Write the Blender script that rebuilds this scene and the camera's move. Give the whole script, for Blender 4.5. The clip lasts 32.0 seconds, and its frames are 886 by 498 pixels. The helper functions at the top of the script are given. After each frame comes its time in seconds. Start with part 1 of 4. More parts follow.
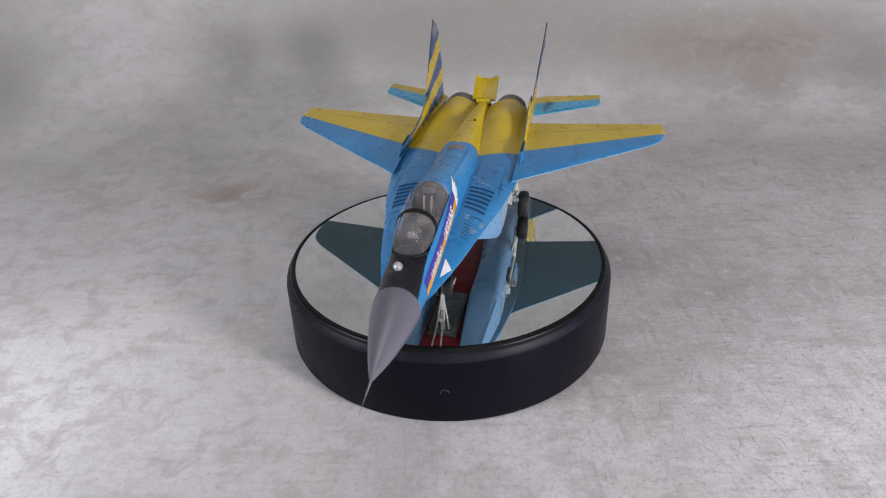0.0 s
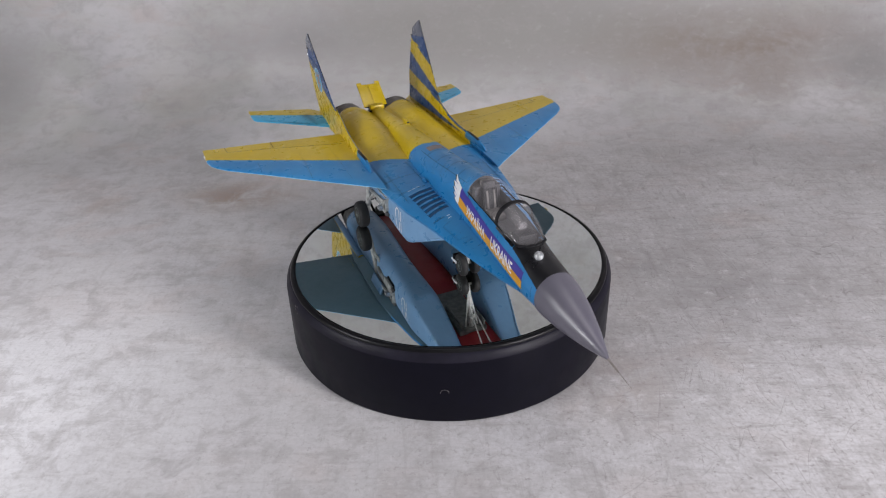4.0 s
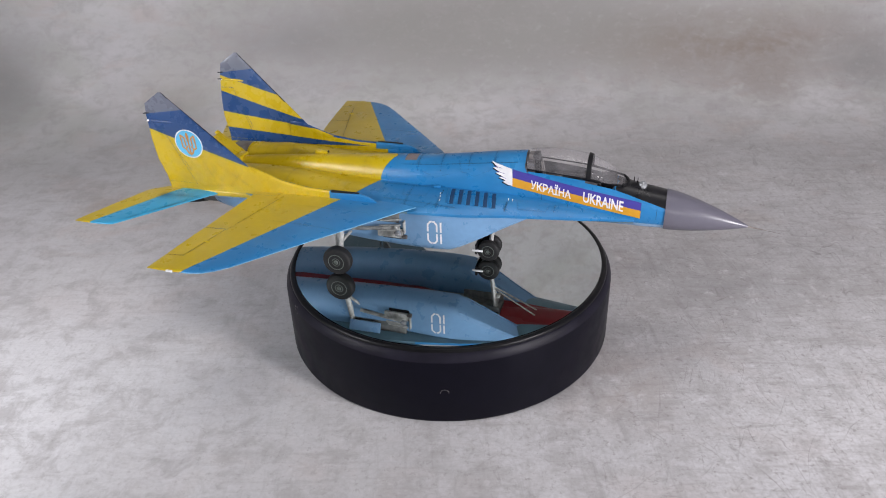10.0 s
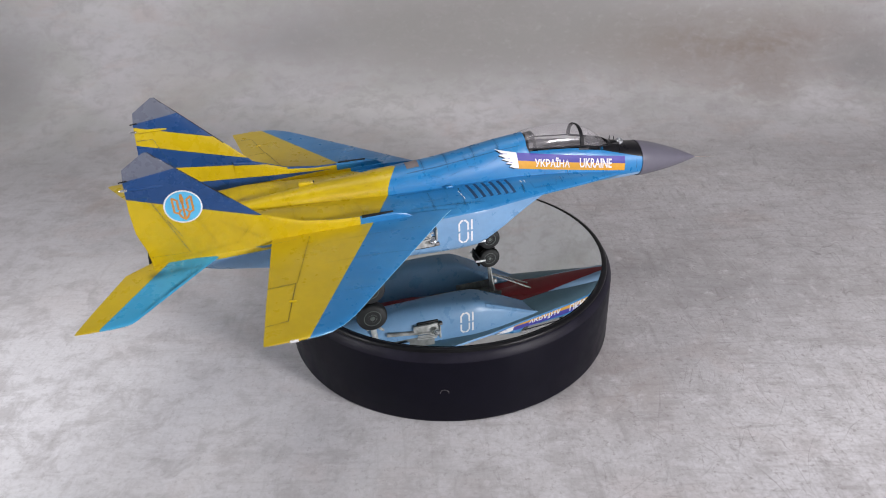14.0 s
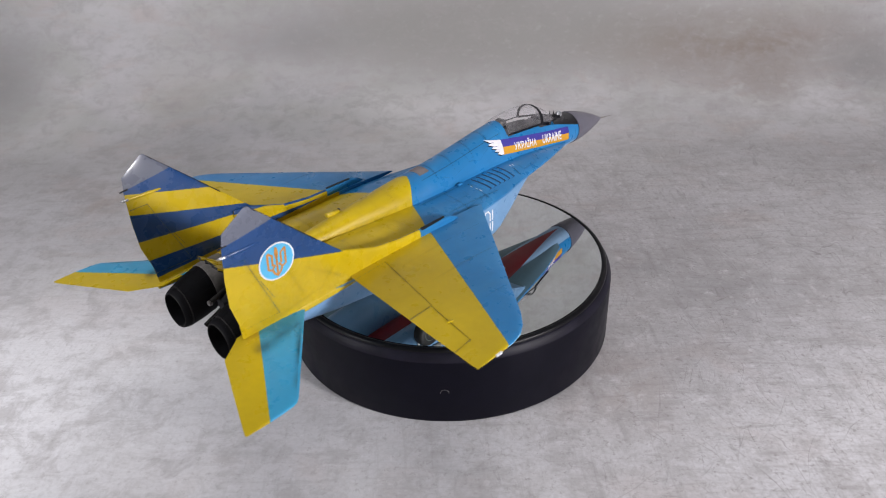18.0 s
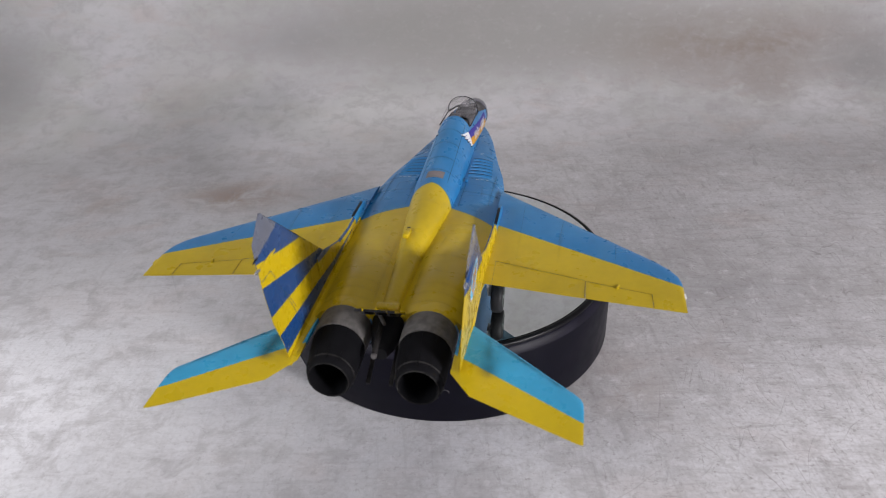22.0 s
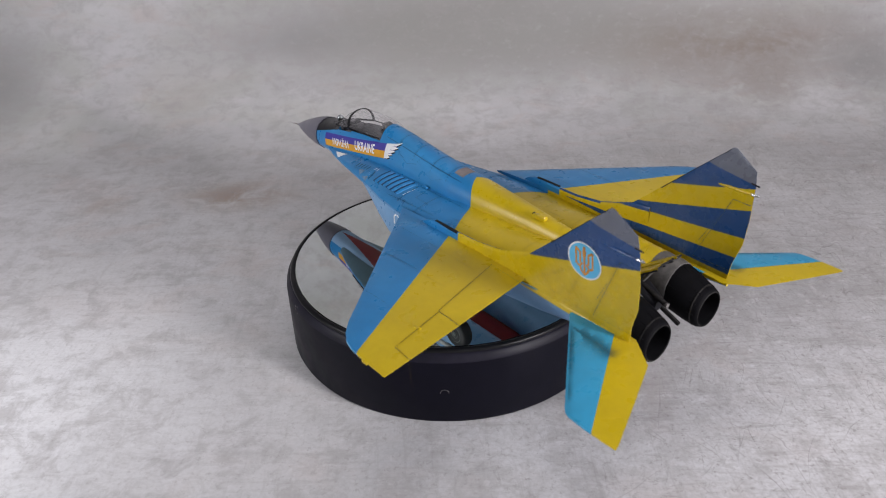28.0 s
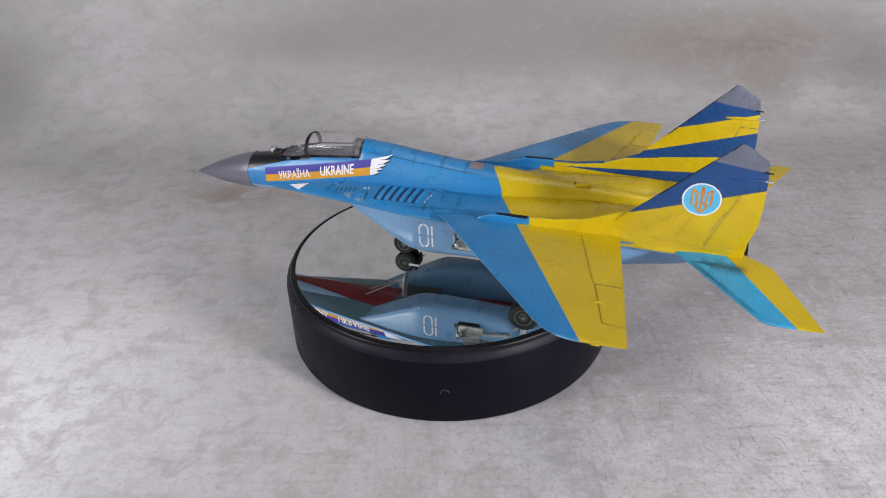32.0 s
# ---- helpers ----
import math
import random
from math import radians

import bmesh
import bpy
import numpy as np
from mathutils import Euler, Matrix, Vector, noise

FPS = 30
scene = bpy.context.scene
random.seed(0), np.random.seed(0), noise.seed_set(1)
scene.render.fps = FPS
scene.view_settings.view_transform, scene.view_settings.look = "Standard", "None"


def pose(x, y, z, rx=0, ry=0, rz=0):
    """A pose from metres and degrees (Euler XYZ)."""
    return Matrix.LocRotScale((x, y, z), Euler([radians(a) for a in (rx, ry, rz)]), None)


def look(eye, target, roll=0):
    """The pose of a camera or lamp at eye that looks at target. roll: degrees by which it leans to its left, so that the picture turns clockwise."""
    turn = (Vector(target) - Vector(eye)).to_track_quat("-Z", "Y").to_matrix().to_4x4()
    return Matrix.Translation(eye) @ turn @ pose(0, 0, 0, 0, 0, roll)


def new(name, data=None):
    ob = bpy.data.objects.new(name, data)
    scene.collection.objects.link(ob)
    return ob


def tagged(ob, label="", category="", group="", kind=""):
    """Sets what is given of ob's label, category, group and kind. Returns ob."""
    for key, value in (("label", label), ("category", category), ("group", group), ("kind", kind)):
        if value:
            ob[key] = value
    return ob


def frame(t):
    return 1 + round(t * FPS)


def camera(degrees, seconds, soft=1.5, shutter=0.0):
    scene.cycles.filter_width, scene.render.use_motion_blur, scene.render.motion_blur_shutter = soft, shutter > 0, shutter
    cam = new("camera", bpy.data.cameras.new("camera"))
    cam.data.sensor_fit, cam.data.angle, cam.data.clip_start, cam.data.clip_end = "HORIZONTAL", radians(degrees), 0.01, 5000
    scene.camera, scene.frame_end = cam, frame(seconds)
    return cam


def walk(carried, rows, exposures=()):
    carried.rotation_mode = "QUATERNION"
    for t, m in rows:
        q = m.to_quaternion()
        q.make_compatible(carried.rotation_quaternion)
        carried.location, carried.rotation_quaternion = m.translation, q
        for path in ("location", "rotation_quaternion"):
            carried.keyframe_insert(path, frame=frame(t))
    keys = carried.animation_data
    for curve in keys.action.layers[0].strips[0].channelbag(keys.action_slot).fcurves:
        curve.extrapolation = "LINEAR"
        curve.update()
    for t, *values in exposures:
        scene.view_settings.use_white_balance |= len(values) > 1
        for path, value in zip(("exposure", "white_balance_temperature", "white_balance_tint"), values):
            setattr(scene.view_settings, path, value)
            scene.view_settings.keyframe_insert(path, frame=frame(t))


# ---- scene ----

from mathutils.bvhtree import BVHTree

# the camera stands still; the mirror's face is 29 mm above the backdrop's floor
MIRROR_Z = 0.0288
cam = camera(61.35, 32.0, soft=1.0)
EYE = Vector((0.0, -0.24368, 0.14425 + MIRROR_Z))
_p, _y = radians(30.283), radians(-0.428)
AHEAD = Vector((math.sin(_y) * math.cos(_p), math.cos(_y) * math.cos(_p), -math.sin(_p)))
VIEW = look(EYE, EYE + AHEAD, -1.89)
cam.data.dof.use_dof, cam.data.dof.focus_distance, cam.data.dof.aperture_fstop = True, 0.262, 26.0
walk(cam, [(0.0, VIEW), (32.0, VIEW)], exposures=[(0.0, 0.0), (32.0, 0.0)])

# turn of the table, seconds and degrees
TURN = [(0, -11.81), (3, 13.53), (6, 39.43), (9, 64.88), (10, 73.28), (13, 98.5), (14, 106.1), (16.5, 124.85), (19, 144.36),
        (21, 161.05), (23, 177.84), (24.5, 190.21), (28, 219.28), (29, 227.58), (31, 244.3), (32, 252.2)]

# ---- world and lamps ----
world = bpy.data.worlds.new("world")
scene.world = world
world.use_nodes = True
world.node_tree.nodes["Background"].inputs[0].default_value = (0.9, 0.95, 1.0, 1)
world.node_tree.nodes["Background"].inputs[1].default_value = 0.04


def area_lamp(name, eye, target, width, height, watts, colour, spread):
    data = bpy.data.lights.new(name, "AREA")
    data.shape, data.size, data.size_y, data.energy, data.color = "RECTANGLE", width, height, watts, colour
    data.spread = radians(spread)
    ob = new(name, data)
    ob.matrix_world = look(eye, target)
    return ob


area_lamp("studio_lamp_right", (0.41, -0.375, 0.19), (0.10, -0.04, 0.0), 0.08, 0.08, 2.45, (0.99, 0.96, 1.0), 150)
area_lamp("studio_lamp_left", (-0.38, -0.20, 0.20), (-0.13, 0.0, 0.02), 0.18, 0.18, 0.86, (0.96, 0.96, 1.0), 140)
area_lamp("studio_lamp_front", (0.12, -0.95, 0.24), (0.0, 0.0, 0.03), 0.30, 0.20, 0.38, (1.0, 0.98, 0.98), 120)
area_lamp("ceiling_lamp", (0.12, -0.12, 1.55), (0.0, 0.0, 0.0), 0.8, 0.8, 3.9, (1.0, 0.965, 0.97), 160)

# ---- materials ----


class Nodes:
    """A short hand for node materials."""

    def __init__(self, name):
        self.mat = bpy.data.materials.new(name)
        self.mat.use_nodes = True
        self.tree = self.mat.node_tree
        self.bsdf = self.tree.nodes["Principled BSDF"]
        self.out = self.tree.nodes["Material Output"]
        co = self.tree.nodes.new("ShaderNodeTexCoord")
        self.co = co.outputs["Object"]
        sep = self.tree.nodes.new("ShaderNodeSeparateXYZ")
        self.link(self.co, sep.inputs[0])
        self.x, self.y, self.z = sep.outputs

    def link(self, a, b):
        self.tree.links.new(a, b)

    def put(self, value, socket):
        if isinstance(value, bpy.types.NodeSocket):
            self.link(value, socket)
        else:
            socket.default_value = value

    def m(self, op, a, b=0.0, c=0.0):
        n = self.tree.nodes.new("ShaderNodeMath")
        n.operation = op
        self.put(a, n.inputs[0]), self.put(b, n.inputs[1])
        if op in ("MULTIPLY_ADD", "SMOOTH_MIN", "COMPARE"):
            self.put(c, n.inputs[2])
        return n.outputs[0]

    def noise(self, scale, detail=4.0, rough=0.55, distortion=0.0, stretch=None, seed=0.0):
        n = self.tree.nodes.new("ShaderNodeTexNoise")
        n.inputs["Scale"].default_value, n.inputs["Detail"].default_value = scale, detail
        n.inputs["Roughness"].default_value, n.inputs["Distortion"].default_value = rough, distortion
        if stretch or seed:
            mp = self.tree.nodes.new("ShaderNodeMapping")
            mp.inputs["Location"].default_value = (seed, seed * 0.7, seed * 1.3)
            if stretch:
                mp.vector_type = "TEXTURE"
                mp.inputs["Rotation"].default_value = (0, 0, stretch[3])
                mp.inputs["Scale"].default_value = [1 / q for q in stretch[:3]]
            self.link(self.co, mp.inputs[0])
            self.link(mp.outputs[0], n.inputs["Vector"])
        else:
            self.link(self.co, n.inputs["Vector"])
        return n.outputs["Fac"]

    def ramp(self, fac, lo, hi, a=0.0, b=1.0):
        n = self.tree.nodes.new("ShaderNodeMapRange")
        n.interpolation_type = "SMOOTHSTEP"
        self.put(fac, n.inputs[0])
        for k, v in enumerate((lo, hi, a, b)):
            n.inputs[k + 1].default_value = v
        return n.outputs[0]

    def mix(self, fac, a, b, mode="MIX"):
        n = self.tree.nodes.new("ShaderNodeMix")
        n.data_type, n.blend_type = "RGBA", mode
        self.put(fac, n.inputs[0])
        for v, s in ((a, n.inputs[6]), (b, n.inputs[7])):
            self.put((*v, 1) if isinstance(v, tuple) else v, s)
        return n.outputs[2]

    def grey(self, fac):
        n = self.tree.nodes.new("ShaderNodeCombineColor")
        for k in range(3):
            self.link(fac, n.inputs[k])
        return n.outputs[0]

    def bump(self, height, strength=0.2, distance=0.0002):
        n = self.tree.nodes.new("ShaderNodeBump")
        n.inputs["Strength"].default_value, n.inputs["Distance"].default_value = strength, distance
        self.link(height, n.inputs["Height"])
        self.link(n.outputs[0], self.bsdf.inputs["Normal"])

    def done(self, colour=None, rough=0.5, metal=0.0, spec=0.5):
        if colour is not None:
            self.put((*colour, 1) if isinstance(colour, tuple) else colour, self.bsdf.inputs["Base Color"])
        self.put(rough, self.bsdf.inputs["Roughness"])
        self.bsdf.inputs["Metallic"].default_value = metal
        self.bsdf.inputs["Specular IOR Level"].default_value = spec
        return self.mat


def plain(name, colour, rough=0.5, metal=0.0, vary=0.12, scale=500.0, spec=0.5):
    n = Nodes(name)
    a = n.ramp(n.noise(scale), 0.3, 0.7, 1 - vary, 1 + vary)
    b = n.ramp(n.noise(scale * 0.15, seed=3.0), 0.3, 0.7, 1 - vary * 0.7, 1 + vary * 0.7)
    c = n.mix(1.0, colour, n.grey(n.m("MULTIPLY", a, b)), "MULTIPLY")
    r = n.ramp(n.noise(scale * 0.6, seed=7.0), 0.3, 0.7, max(rough - 0.04, 0.03), rough + 0.04)
    return n.done(c, r, metal, spec)


BLUE, YELLOW, DEEP = (0.018, 0.175, 0.415), (0.505, 0.362, 0.006), (0.012, 0.054, 0.175)
SKY_BLUE, GREY, TIP_GREY = (0.150, 0.290, 0.480), (0.120, 0.115, 0.145), (0.120, 0.132, 0.175)


def weathered(n, colour, rough=0.42, grime=0.5):
    """Airbrushed wear: fine grain, soft smudges and faint darker streaks that run aft."""
    fine = n.ramp(n.noise(500, 3), 0.3, 0.7, 0.975, 1.025)
    soft = n.ramp(n.noise(48, 4, 0.6, seed=2.0), 0.30, 0.70, 1 - 0.16 * grime, 1.07)
    smudge = n.ramp(n.noise(75, 4, 0.6, 0.5, (1.0, 0.45, 1.0, 0.0), 5.0), 0.52, 0.80, 1.0, 1 - 0.32 * grime)
    k = n.m("MULTIPLY", n.m("MULTIPLY", fine, soft), smudge)
    c = n.mix(1.0, colour, n.grey(k), "MULTIPLY")
    n.bump(n.noise(1100, 2), 0.03, 0.0001)
    return n.done(c, n.ramp(n.noise(220, 3, seed=9.0), 0.3, 0.7, rough - 0.07, rough + 0.08))


def camo(name, panel=False):
    """Upper paint: blue ahead, yellow behind a chevron; panel: with the black anti-glare panel ahead of the windscreen."""
    n = Nodes(name)
    edge = n.m("MULTIPLY_ADD", n.m("ABSOLUTE", n.x), 0.52, 0.0195)
    edge = n.m("ADD", edge, n.ramp(n.z, 0.0325, 0.0385, 0.0, -0.0010))
    # sun-faded streaks and sooty smudges on the blue
    fade = n.ramp(n.noise(60, 4, 0.6, 0.4, (1.0, 0.5, 1.0, 0.0), 12.0), 0.44, 0.76, 0.0, 0.30)
    dark = n.ramp(n.noise(70, 4, 0.6, 0.5, (1.0, 0.6, 1.0, 0.4), 21.0), 0.52, 0.78, 0.0, 0.22)
    blue = n.mix(dark, n.mix(fade, BLUE, (0.085, 0.310, 0.540)), (0.012, 0.100, 0.250))
    tan = n.ramp(n.noise(80, 4, 0.6, 0.4, (1.0, 0.6, 1.0, 0.0), 33.0), 0.52, 0.78, 0.0, 0.20)
    yellow = n.mix(tan, YELLOW, (0.400, 0.270, 0.008))
    c = n.mix(n.m("GREATER_THAN", n.y, edge), blue, yellow)
    if panel:
        mask = n.m("MULTIPLY", line_above(n, -76.0, 29.9, 0.29), n.m("LESS_THAN", n.y, -0.0592))
        c = n.mix(mask, c, (0.008, 0.008, 0.010))
    return weathered(n, c, 0.33, 0.4)


def stab_paint(name):
    n = Nodes(name)
    edge = n.m("MULTIPLY_ADD", n.m("ABSOLUTE", n.x), 0.60, 0.0827)
    return weathered(n, n.mix(n.m("GREATER_THAN", n.y, edge), (0.035, 0.300, 0.520), YELLOW), 0.32, 0.3)


def line_above(n, y0, z0, slope):
    """1 above the line through (y0, z0) mm."""
    h = n.m("MULTIPLY_ADD", n.y, slope, (z0 - slope * y0) * 0.001)
    return n.m("GREATER_THAN", n.z, h)


def fin_outer_paint(name):
    n = Nodes(name)
    c = n.mix(line_above(n, 66.0, 38.4, 0.325), YELLOW, DEEP)
    c = n.mix(line_above(n, 89.0, 58.3, -0.16), c, TIP_GREY)
    return weathered(n, c, 0.28)


def fin_inner_paint(name):
    n = Nodes(name)
    c = n.mix(line_above(n, 38.0, 31.0, -0.045), YELLOW, DEEP)
    c = n.mix(line_above(n, 38.0, 31.0, 0.048), c, YELLOW)
    c = n.mix(line_above(n, 66.0, 37.0, 0.094), c, DEEP)
    c = n.mix(line_above(n, 68.8, 39.9, 0.26), c, YELLOW)
    c = n.mix(line_above(n, 78.1, 48.8, 0.253), c, DEEP)
    c = n.mix(line_above(n, 89.0, 58.3, -0.16), c, TIP_GREY)
    return weathered(n, c, 0.28)


def belly_paint(name, colour):
    """Under paint with a dark red wedge that widens aft."""
    n = Nodes(name)
    edge = n.m("MINIMUM", n.m("MULTIPLY_ADD", n.y, 0.155, 0.0115), 0.0072)
    return weathered(n, n.mix(n.m("LESS_THAN", n.m("ABSOLUTE", n.x), edge), colour, (0.215, 0.012, 0.018)), 0.42, 0.35)


M_CAMO, M_STAB = camo("camouflage_paint"), stab_paint("tailplane_paint")
M_NOSE = camo("camouflage_paint_with_black_panel", True)
M_FIN_OUT, M_FIN_IN = fin_outer_paint("fin_outer_paint"), fin_inner_paint("fin_inner_paint")
M_UNDER = weathered(Nodes("pale_blue_paint"), SKY_BLUE, 0.33, 0.35)
# wing and centre-body undersides: darker, greyer blue than the nacelles
M_WING_UNDER = weathered(Nodes("grey_blue_underside"), (0.110, 0.200, 0.260), 0.45, 0.3)
M_BELLY, M_BELLY_GREY = belly_paint("pale_blue_belly_paint", (0.250, 0.400, 0.600)), belly_paint("grey_blue_belly", (0.110, 0.200, 0.260))
M_YELLOW = weathered(Nodes("yellow_paint"), YELLOW, 0.30, 0.5)
M_DEEP = weathered(Nodes("dark_blue_paint"), DEEP, 0.30, 0.4)
M_BLUE = weathered(Nodes("blue_paint"), BLUE, 0.32, 0.4)
M_RED = plain("dark_red_paint", (0.200, 0.012, 0.018), 0.45)
M_EDGE = plain("pale_blue_edge_highlight", (0.190, 0.420, 0.620), 0.3)
M_CONE = plain("grey_radome_paint", GREY, 0.32, vary=0.025, scale=300)
M_BLACK = plain("matt_black_paint", (0.008, 0.008, 0.010), 0.5, spec=0.2)
M_SOOT = plain("sooty_black_metal", (0.005, 0.005, 0.006), 0.6, 0.0, spec=0.04)
M_STEEL = plain("burnt_steel", (0.115, 0.108, 0.108), 0.42, 0.5, 0.25)
M_GEAR = plain("gear_grey_paint", (0.340, 0.345, 0.335), 0.45, vary=0.3)
M_BAY = plain("bay_grey_paint", (0.120, 0.125, 0.122), 0.6, vary=0.3)
M_PROBE = plain("pale_probe_metal", (0.240, 0.215, 0.200), 0.4, 0.3)
M_TYRE = plain("rubber_tyre", (0.013, 0.013, 0.014), 0.6, spec=0.3)
M_HUB = plain("green_hub_paint", (0.085, 0.100, 0.092), 0.5)
M_GAP = plain("blue_black_shadow_paint", (0.008, 0.045, 0.120), 0.6)
M_WORN = plain("bare_burnt_metal", (0.105, 0.099, 0.096), 0.5, 0.0, 0.25, spec=0.2)
M_RING = plain("dull_grey_metal", (0.014, 0.013, 0.013), 0.6, 0.0, 0.5, spec=0.08)
M_LINE = plain("panel_line_wash", (0.012, 0.060, 0.110), 0.7)
M_LINE_Y = plain("brown_panel_line_wash", (0.120, 0.080, 0.012), 0.7)
M_WHITE = plain("white_decal", (0.700, 0.700, 0.720), 0.5, vary=0.05)
M_NAVY = plain("blue_violet_decal", (0.040, 0.030, 0.260), 0.55, vary=0.05)
M_ORANGE = plain("orange_yellow_decal", (0.560, 0.270, 0.012), 0.55, vary=0.05)
M_GOLD = plain("ochre_decal", (0.520, 0.230, 0.045), 0.4, vary=0.05)
M_ROUND = plain("light_blue_decal", (0.090, 0.420, 0.680), 0.4, vary=0.05)
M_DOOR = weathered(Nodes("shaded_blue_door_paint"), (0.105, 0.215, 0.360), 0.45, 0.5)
M_SCUFF = plain("worn_grey_pink_paint", (0.110, 0.190, 0.290), 0.6, vary=0.3)
M_DUST = plain("worn_brown_grey_paint", (0.200, 0.170, 0.170), 0.6)
M_COCKPIT = plain("cockpit_grey_paint", (0.062, 0.060, 0.066), 0.6, vary=0.3)
M_SEAT = plain("seat_grey_fabric", (0.190, 0.175, 0.168), 0.7, vary=0.3)
M_SILVER = plain("silver_paint", (0.620, 0.620, 0.640), 0.25, 0.8)
M_LENS = plain("glass_sensor_ball", (0.550, 0.570, 0.600), 0.10, 0.7)
M_PLASTIC = plain("satin_black_plastic", (0.0034, 0.0032, 0.0070), 0.42, vary=0.08, scale=250, spec=0.10)
# the base's plastic in a paler colour, for light caught by the bevel
M_SHOULDER = plain("lit_black_plastic", (0.0085, 0.0078, 0.0135), 0.46, vary=0.2, scale=160, spec=0.13)
M_RIM = plain("glossy_black_rim", (0.005, 0.005, 0.006), 0.34, spec=0.16)


def clear_glass(name, haze):
    n = Nodes(name)
    t = n.tree.nodes.new("ShaderNodeBsdfTransparent")
    t.inputs[0].default_value = (0.99, 0.985, 0.99, 1)
    g = n.tree.nodes.new("ShaderNodeBsdfGlossy")
    g.inputs["Roughness"].default_value = 0.12
    f = n.tree.nodes.new("ShaderNodeLayerWeight")
    f.inputs[0].default_value = 0.25
    mx = n.tree.nodes.new("ShaderNodeMixShader")
    n.link(n.m("MULTIPLY_ADD", n.m("POWER", f.outputs["Facing"], 3.0), 0.40, 0.03), mx.inputs[0])
    n.link(t.outputs[0], mx.inputs[1]), n.link(g.outputs[0], mx.inputs[2])
    # pale diffuse veil: hazy plastic plus its whitish reflections put into the colour
    veil = n.tree.nodes.new("ShaderNodeBsdfDiffuse")
    veil.inputs[0].default_value = (0.62, 0.60, 0.63, 1)
    m2 = n.tree.nodes.new("ShaderNodeMixShader")
    n.link(n.ramp(n.noise(120, 4), 0.35, 0.7, haze * 0.55, haze * 1.3), m2.inputs[0])
    n.link(mx.outputs[0], m2.inputs[1]), n.link(veil.outputs[0], m2.inputs[2])
    n.link(m2.outputs[0], n.out.inputs[0])
    return n.mat


def mirror_glass():
    n = Nodes("mirror_glass")
    r = n.ramp(n.noise(60, 5), 0.45, 0.75, 0.004, 0.025)
    return n.done((0.67, 0.70, 0.69), r, 1.0)


def backdrop_print():
    """A printed backdrop: grey plaster with brown stains, dark specks, brush marks and thin dark scratches; lamp pools
    and darkening of the upper back are painted in.
    """
    n = Nodes("printed_plaster_backdrop")
    n.v = n.m("ADD", n.y, n.z)
    flat = n.tree.nodes.new("ShaderNodeCombineXYZ")
    n.link(n.x, flat.inputs[0]), n.link(n.v, flat.inputs[1])
    n.co = flat.outputs[0]
    right, back = n.ramp(n.x, -0.10, 0.12), n.ramp(n.v, 0.10, 0.24)
    # clouds of plaster, cooler below, warmer up the back
    c = n.mix(n.ramp(n.noise(7.0, 5, 0.6, 0.3), 0.30, 0.70), (0.400, 0.392, 0.402), (0.545, 0.535, 0.555))
    c = n.mix(n.ramp(n.noise(21.0, 5, 0.62, 0.5, seed=3.0), 0.38, 0.68, 0.0, 0.55), c, (0.510, 0.498, 0.506))
    c = n.mix(n.ramp(n.noise(34.0, 5, 0.65, 0.6, seed=51.0), 0.50, 0.72, 0.0, 0.42), c, (0.345, 0.332, 0.335))
    c = n.mix(n.m("MULTIPLY", n.ramp(n.noise(26.0, 5, 0.65, 0.6, (1, 1.7, 1, 0.0), 14.0), 0.50, 0.70, 0.0, 0.42), n.ramp(n.v, -0.12, 0.24, 0.55, 1.0)), c, (0.430, 0.350, 0.325))
    c = n.mix(n.m("MULTIPLY", n.ramp(n.noise(13.0, 4, 0.6, 0.4, seed=77.0), 0.42, 0.66, 0.0, 0.60), back), c, (0.385, 0.388, 0.362))

    def blot(cu, cv, ru, rv, k, colour, grain=30.0, lo=0.30, hi=0.62):
        du, dv = n.m("MULTIPLY", n.m("SUBTRACT", n.x, cu), 1 / ru), n.m("MULTIPLY", n.m("SUBTRACT", n.v, cv), 1 / rv)
        d = n.m("SQRT", n.m("ADD", n.m("MULTIPLY", du, du), n.m("MULTIPLY", dv, dv)))
        return n.mix(n.m("MULTIPLY", n.ramp(d, 0.0, 1.0, k, 0.0), n.ramp(n.noise(grain, 6, 0.68, 0.6, seed=40 * cu + 90 * cv + 5), lo, hi)), c, colour)

    brown, umber, slate, pale = (0.335, 0.270, 0.235), (0.250, 0.218, 0.198), (0.255, 0.250, 0.250), (0.600, 0.592, 0.598)
    c = blot(-0.112, 0.115, 0.050, 0.026, 0.98, (0.315, 0.245, 0.205), 60.0)
    c = blot(-0.178, 0.107, 0.024, 0.018, 0.75, brown, 60.0)
    c = blot(-0.175, 0.245, 0.060, 0.045, 0.30, brown, 45.0)
    # upper back darkened by colour where the lamps leave it too bright
    c = blot(0.030, 0.305, 0.320, 0.095, 0.92, (0.245, 0.236, 0.226), 9.0, 0.02, 0.38)
    # corner vignette at the upper left, painted into the backdrop colour
    c = blot(-0.300, 0.262, 0.070, 0.100, 0.95, slate, 16.0, 0.05, 0.45)
    c = blot(-0.090, 0.298, 0.075, 0.030, 0.60, slate, 22.0, 0.15, 0.50)
    c = blot(-0.060, 0.222, 0.120, 0.036, 0.45, pale, 18.0, 0.20, 0.60)
    # more painted darkening against the ceiling lamp's light, centre of the upper back
    c = blot(0.050, 0.300, 0.150, 0.055, 0.80, (0.285, 0.278, 0.268), 18.0, 0.05, 0.50)
    c = blot(0.200, 0.280, 0.140, 0.060, 0.98, (0.235, 0.198, 0.176), 22.0, 0.10, 0.55)
    c = blot(0.275, 0.255, 0.060, 0.060, 0.90, slate, 26.0, 0.15, 0.55)
    c = blot(0.205, 0.238, 0.060, 0.050, 0.70, umber, 48.0)
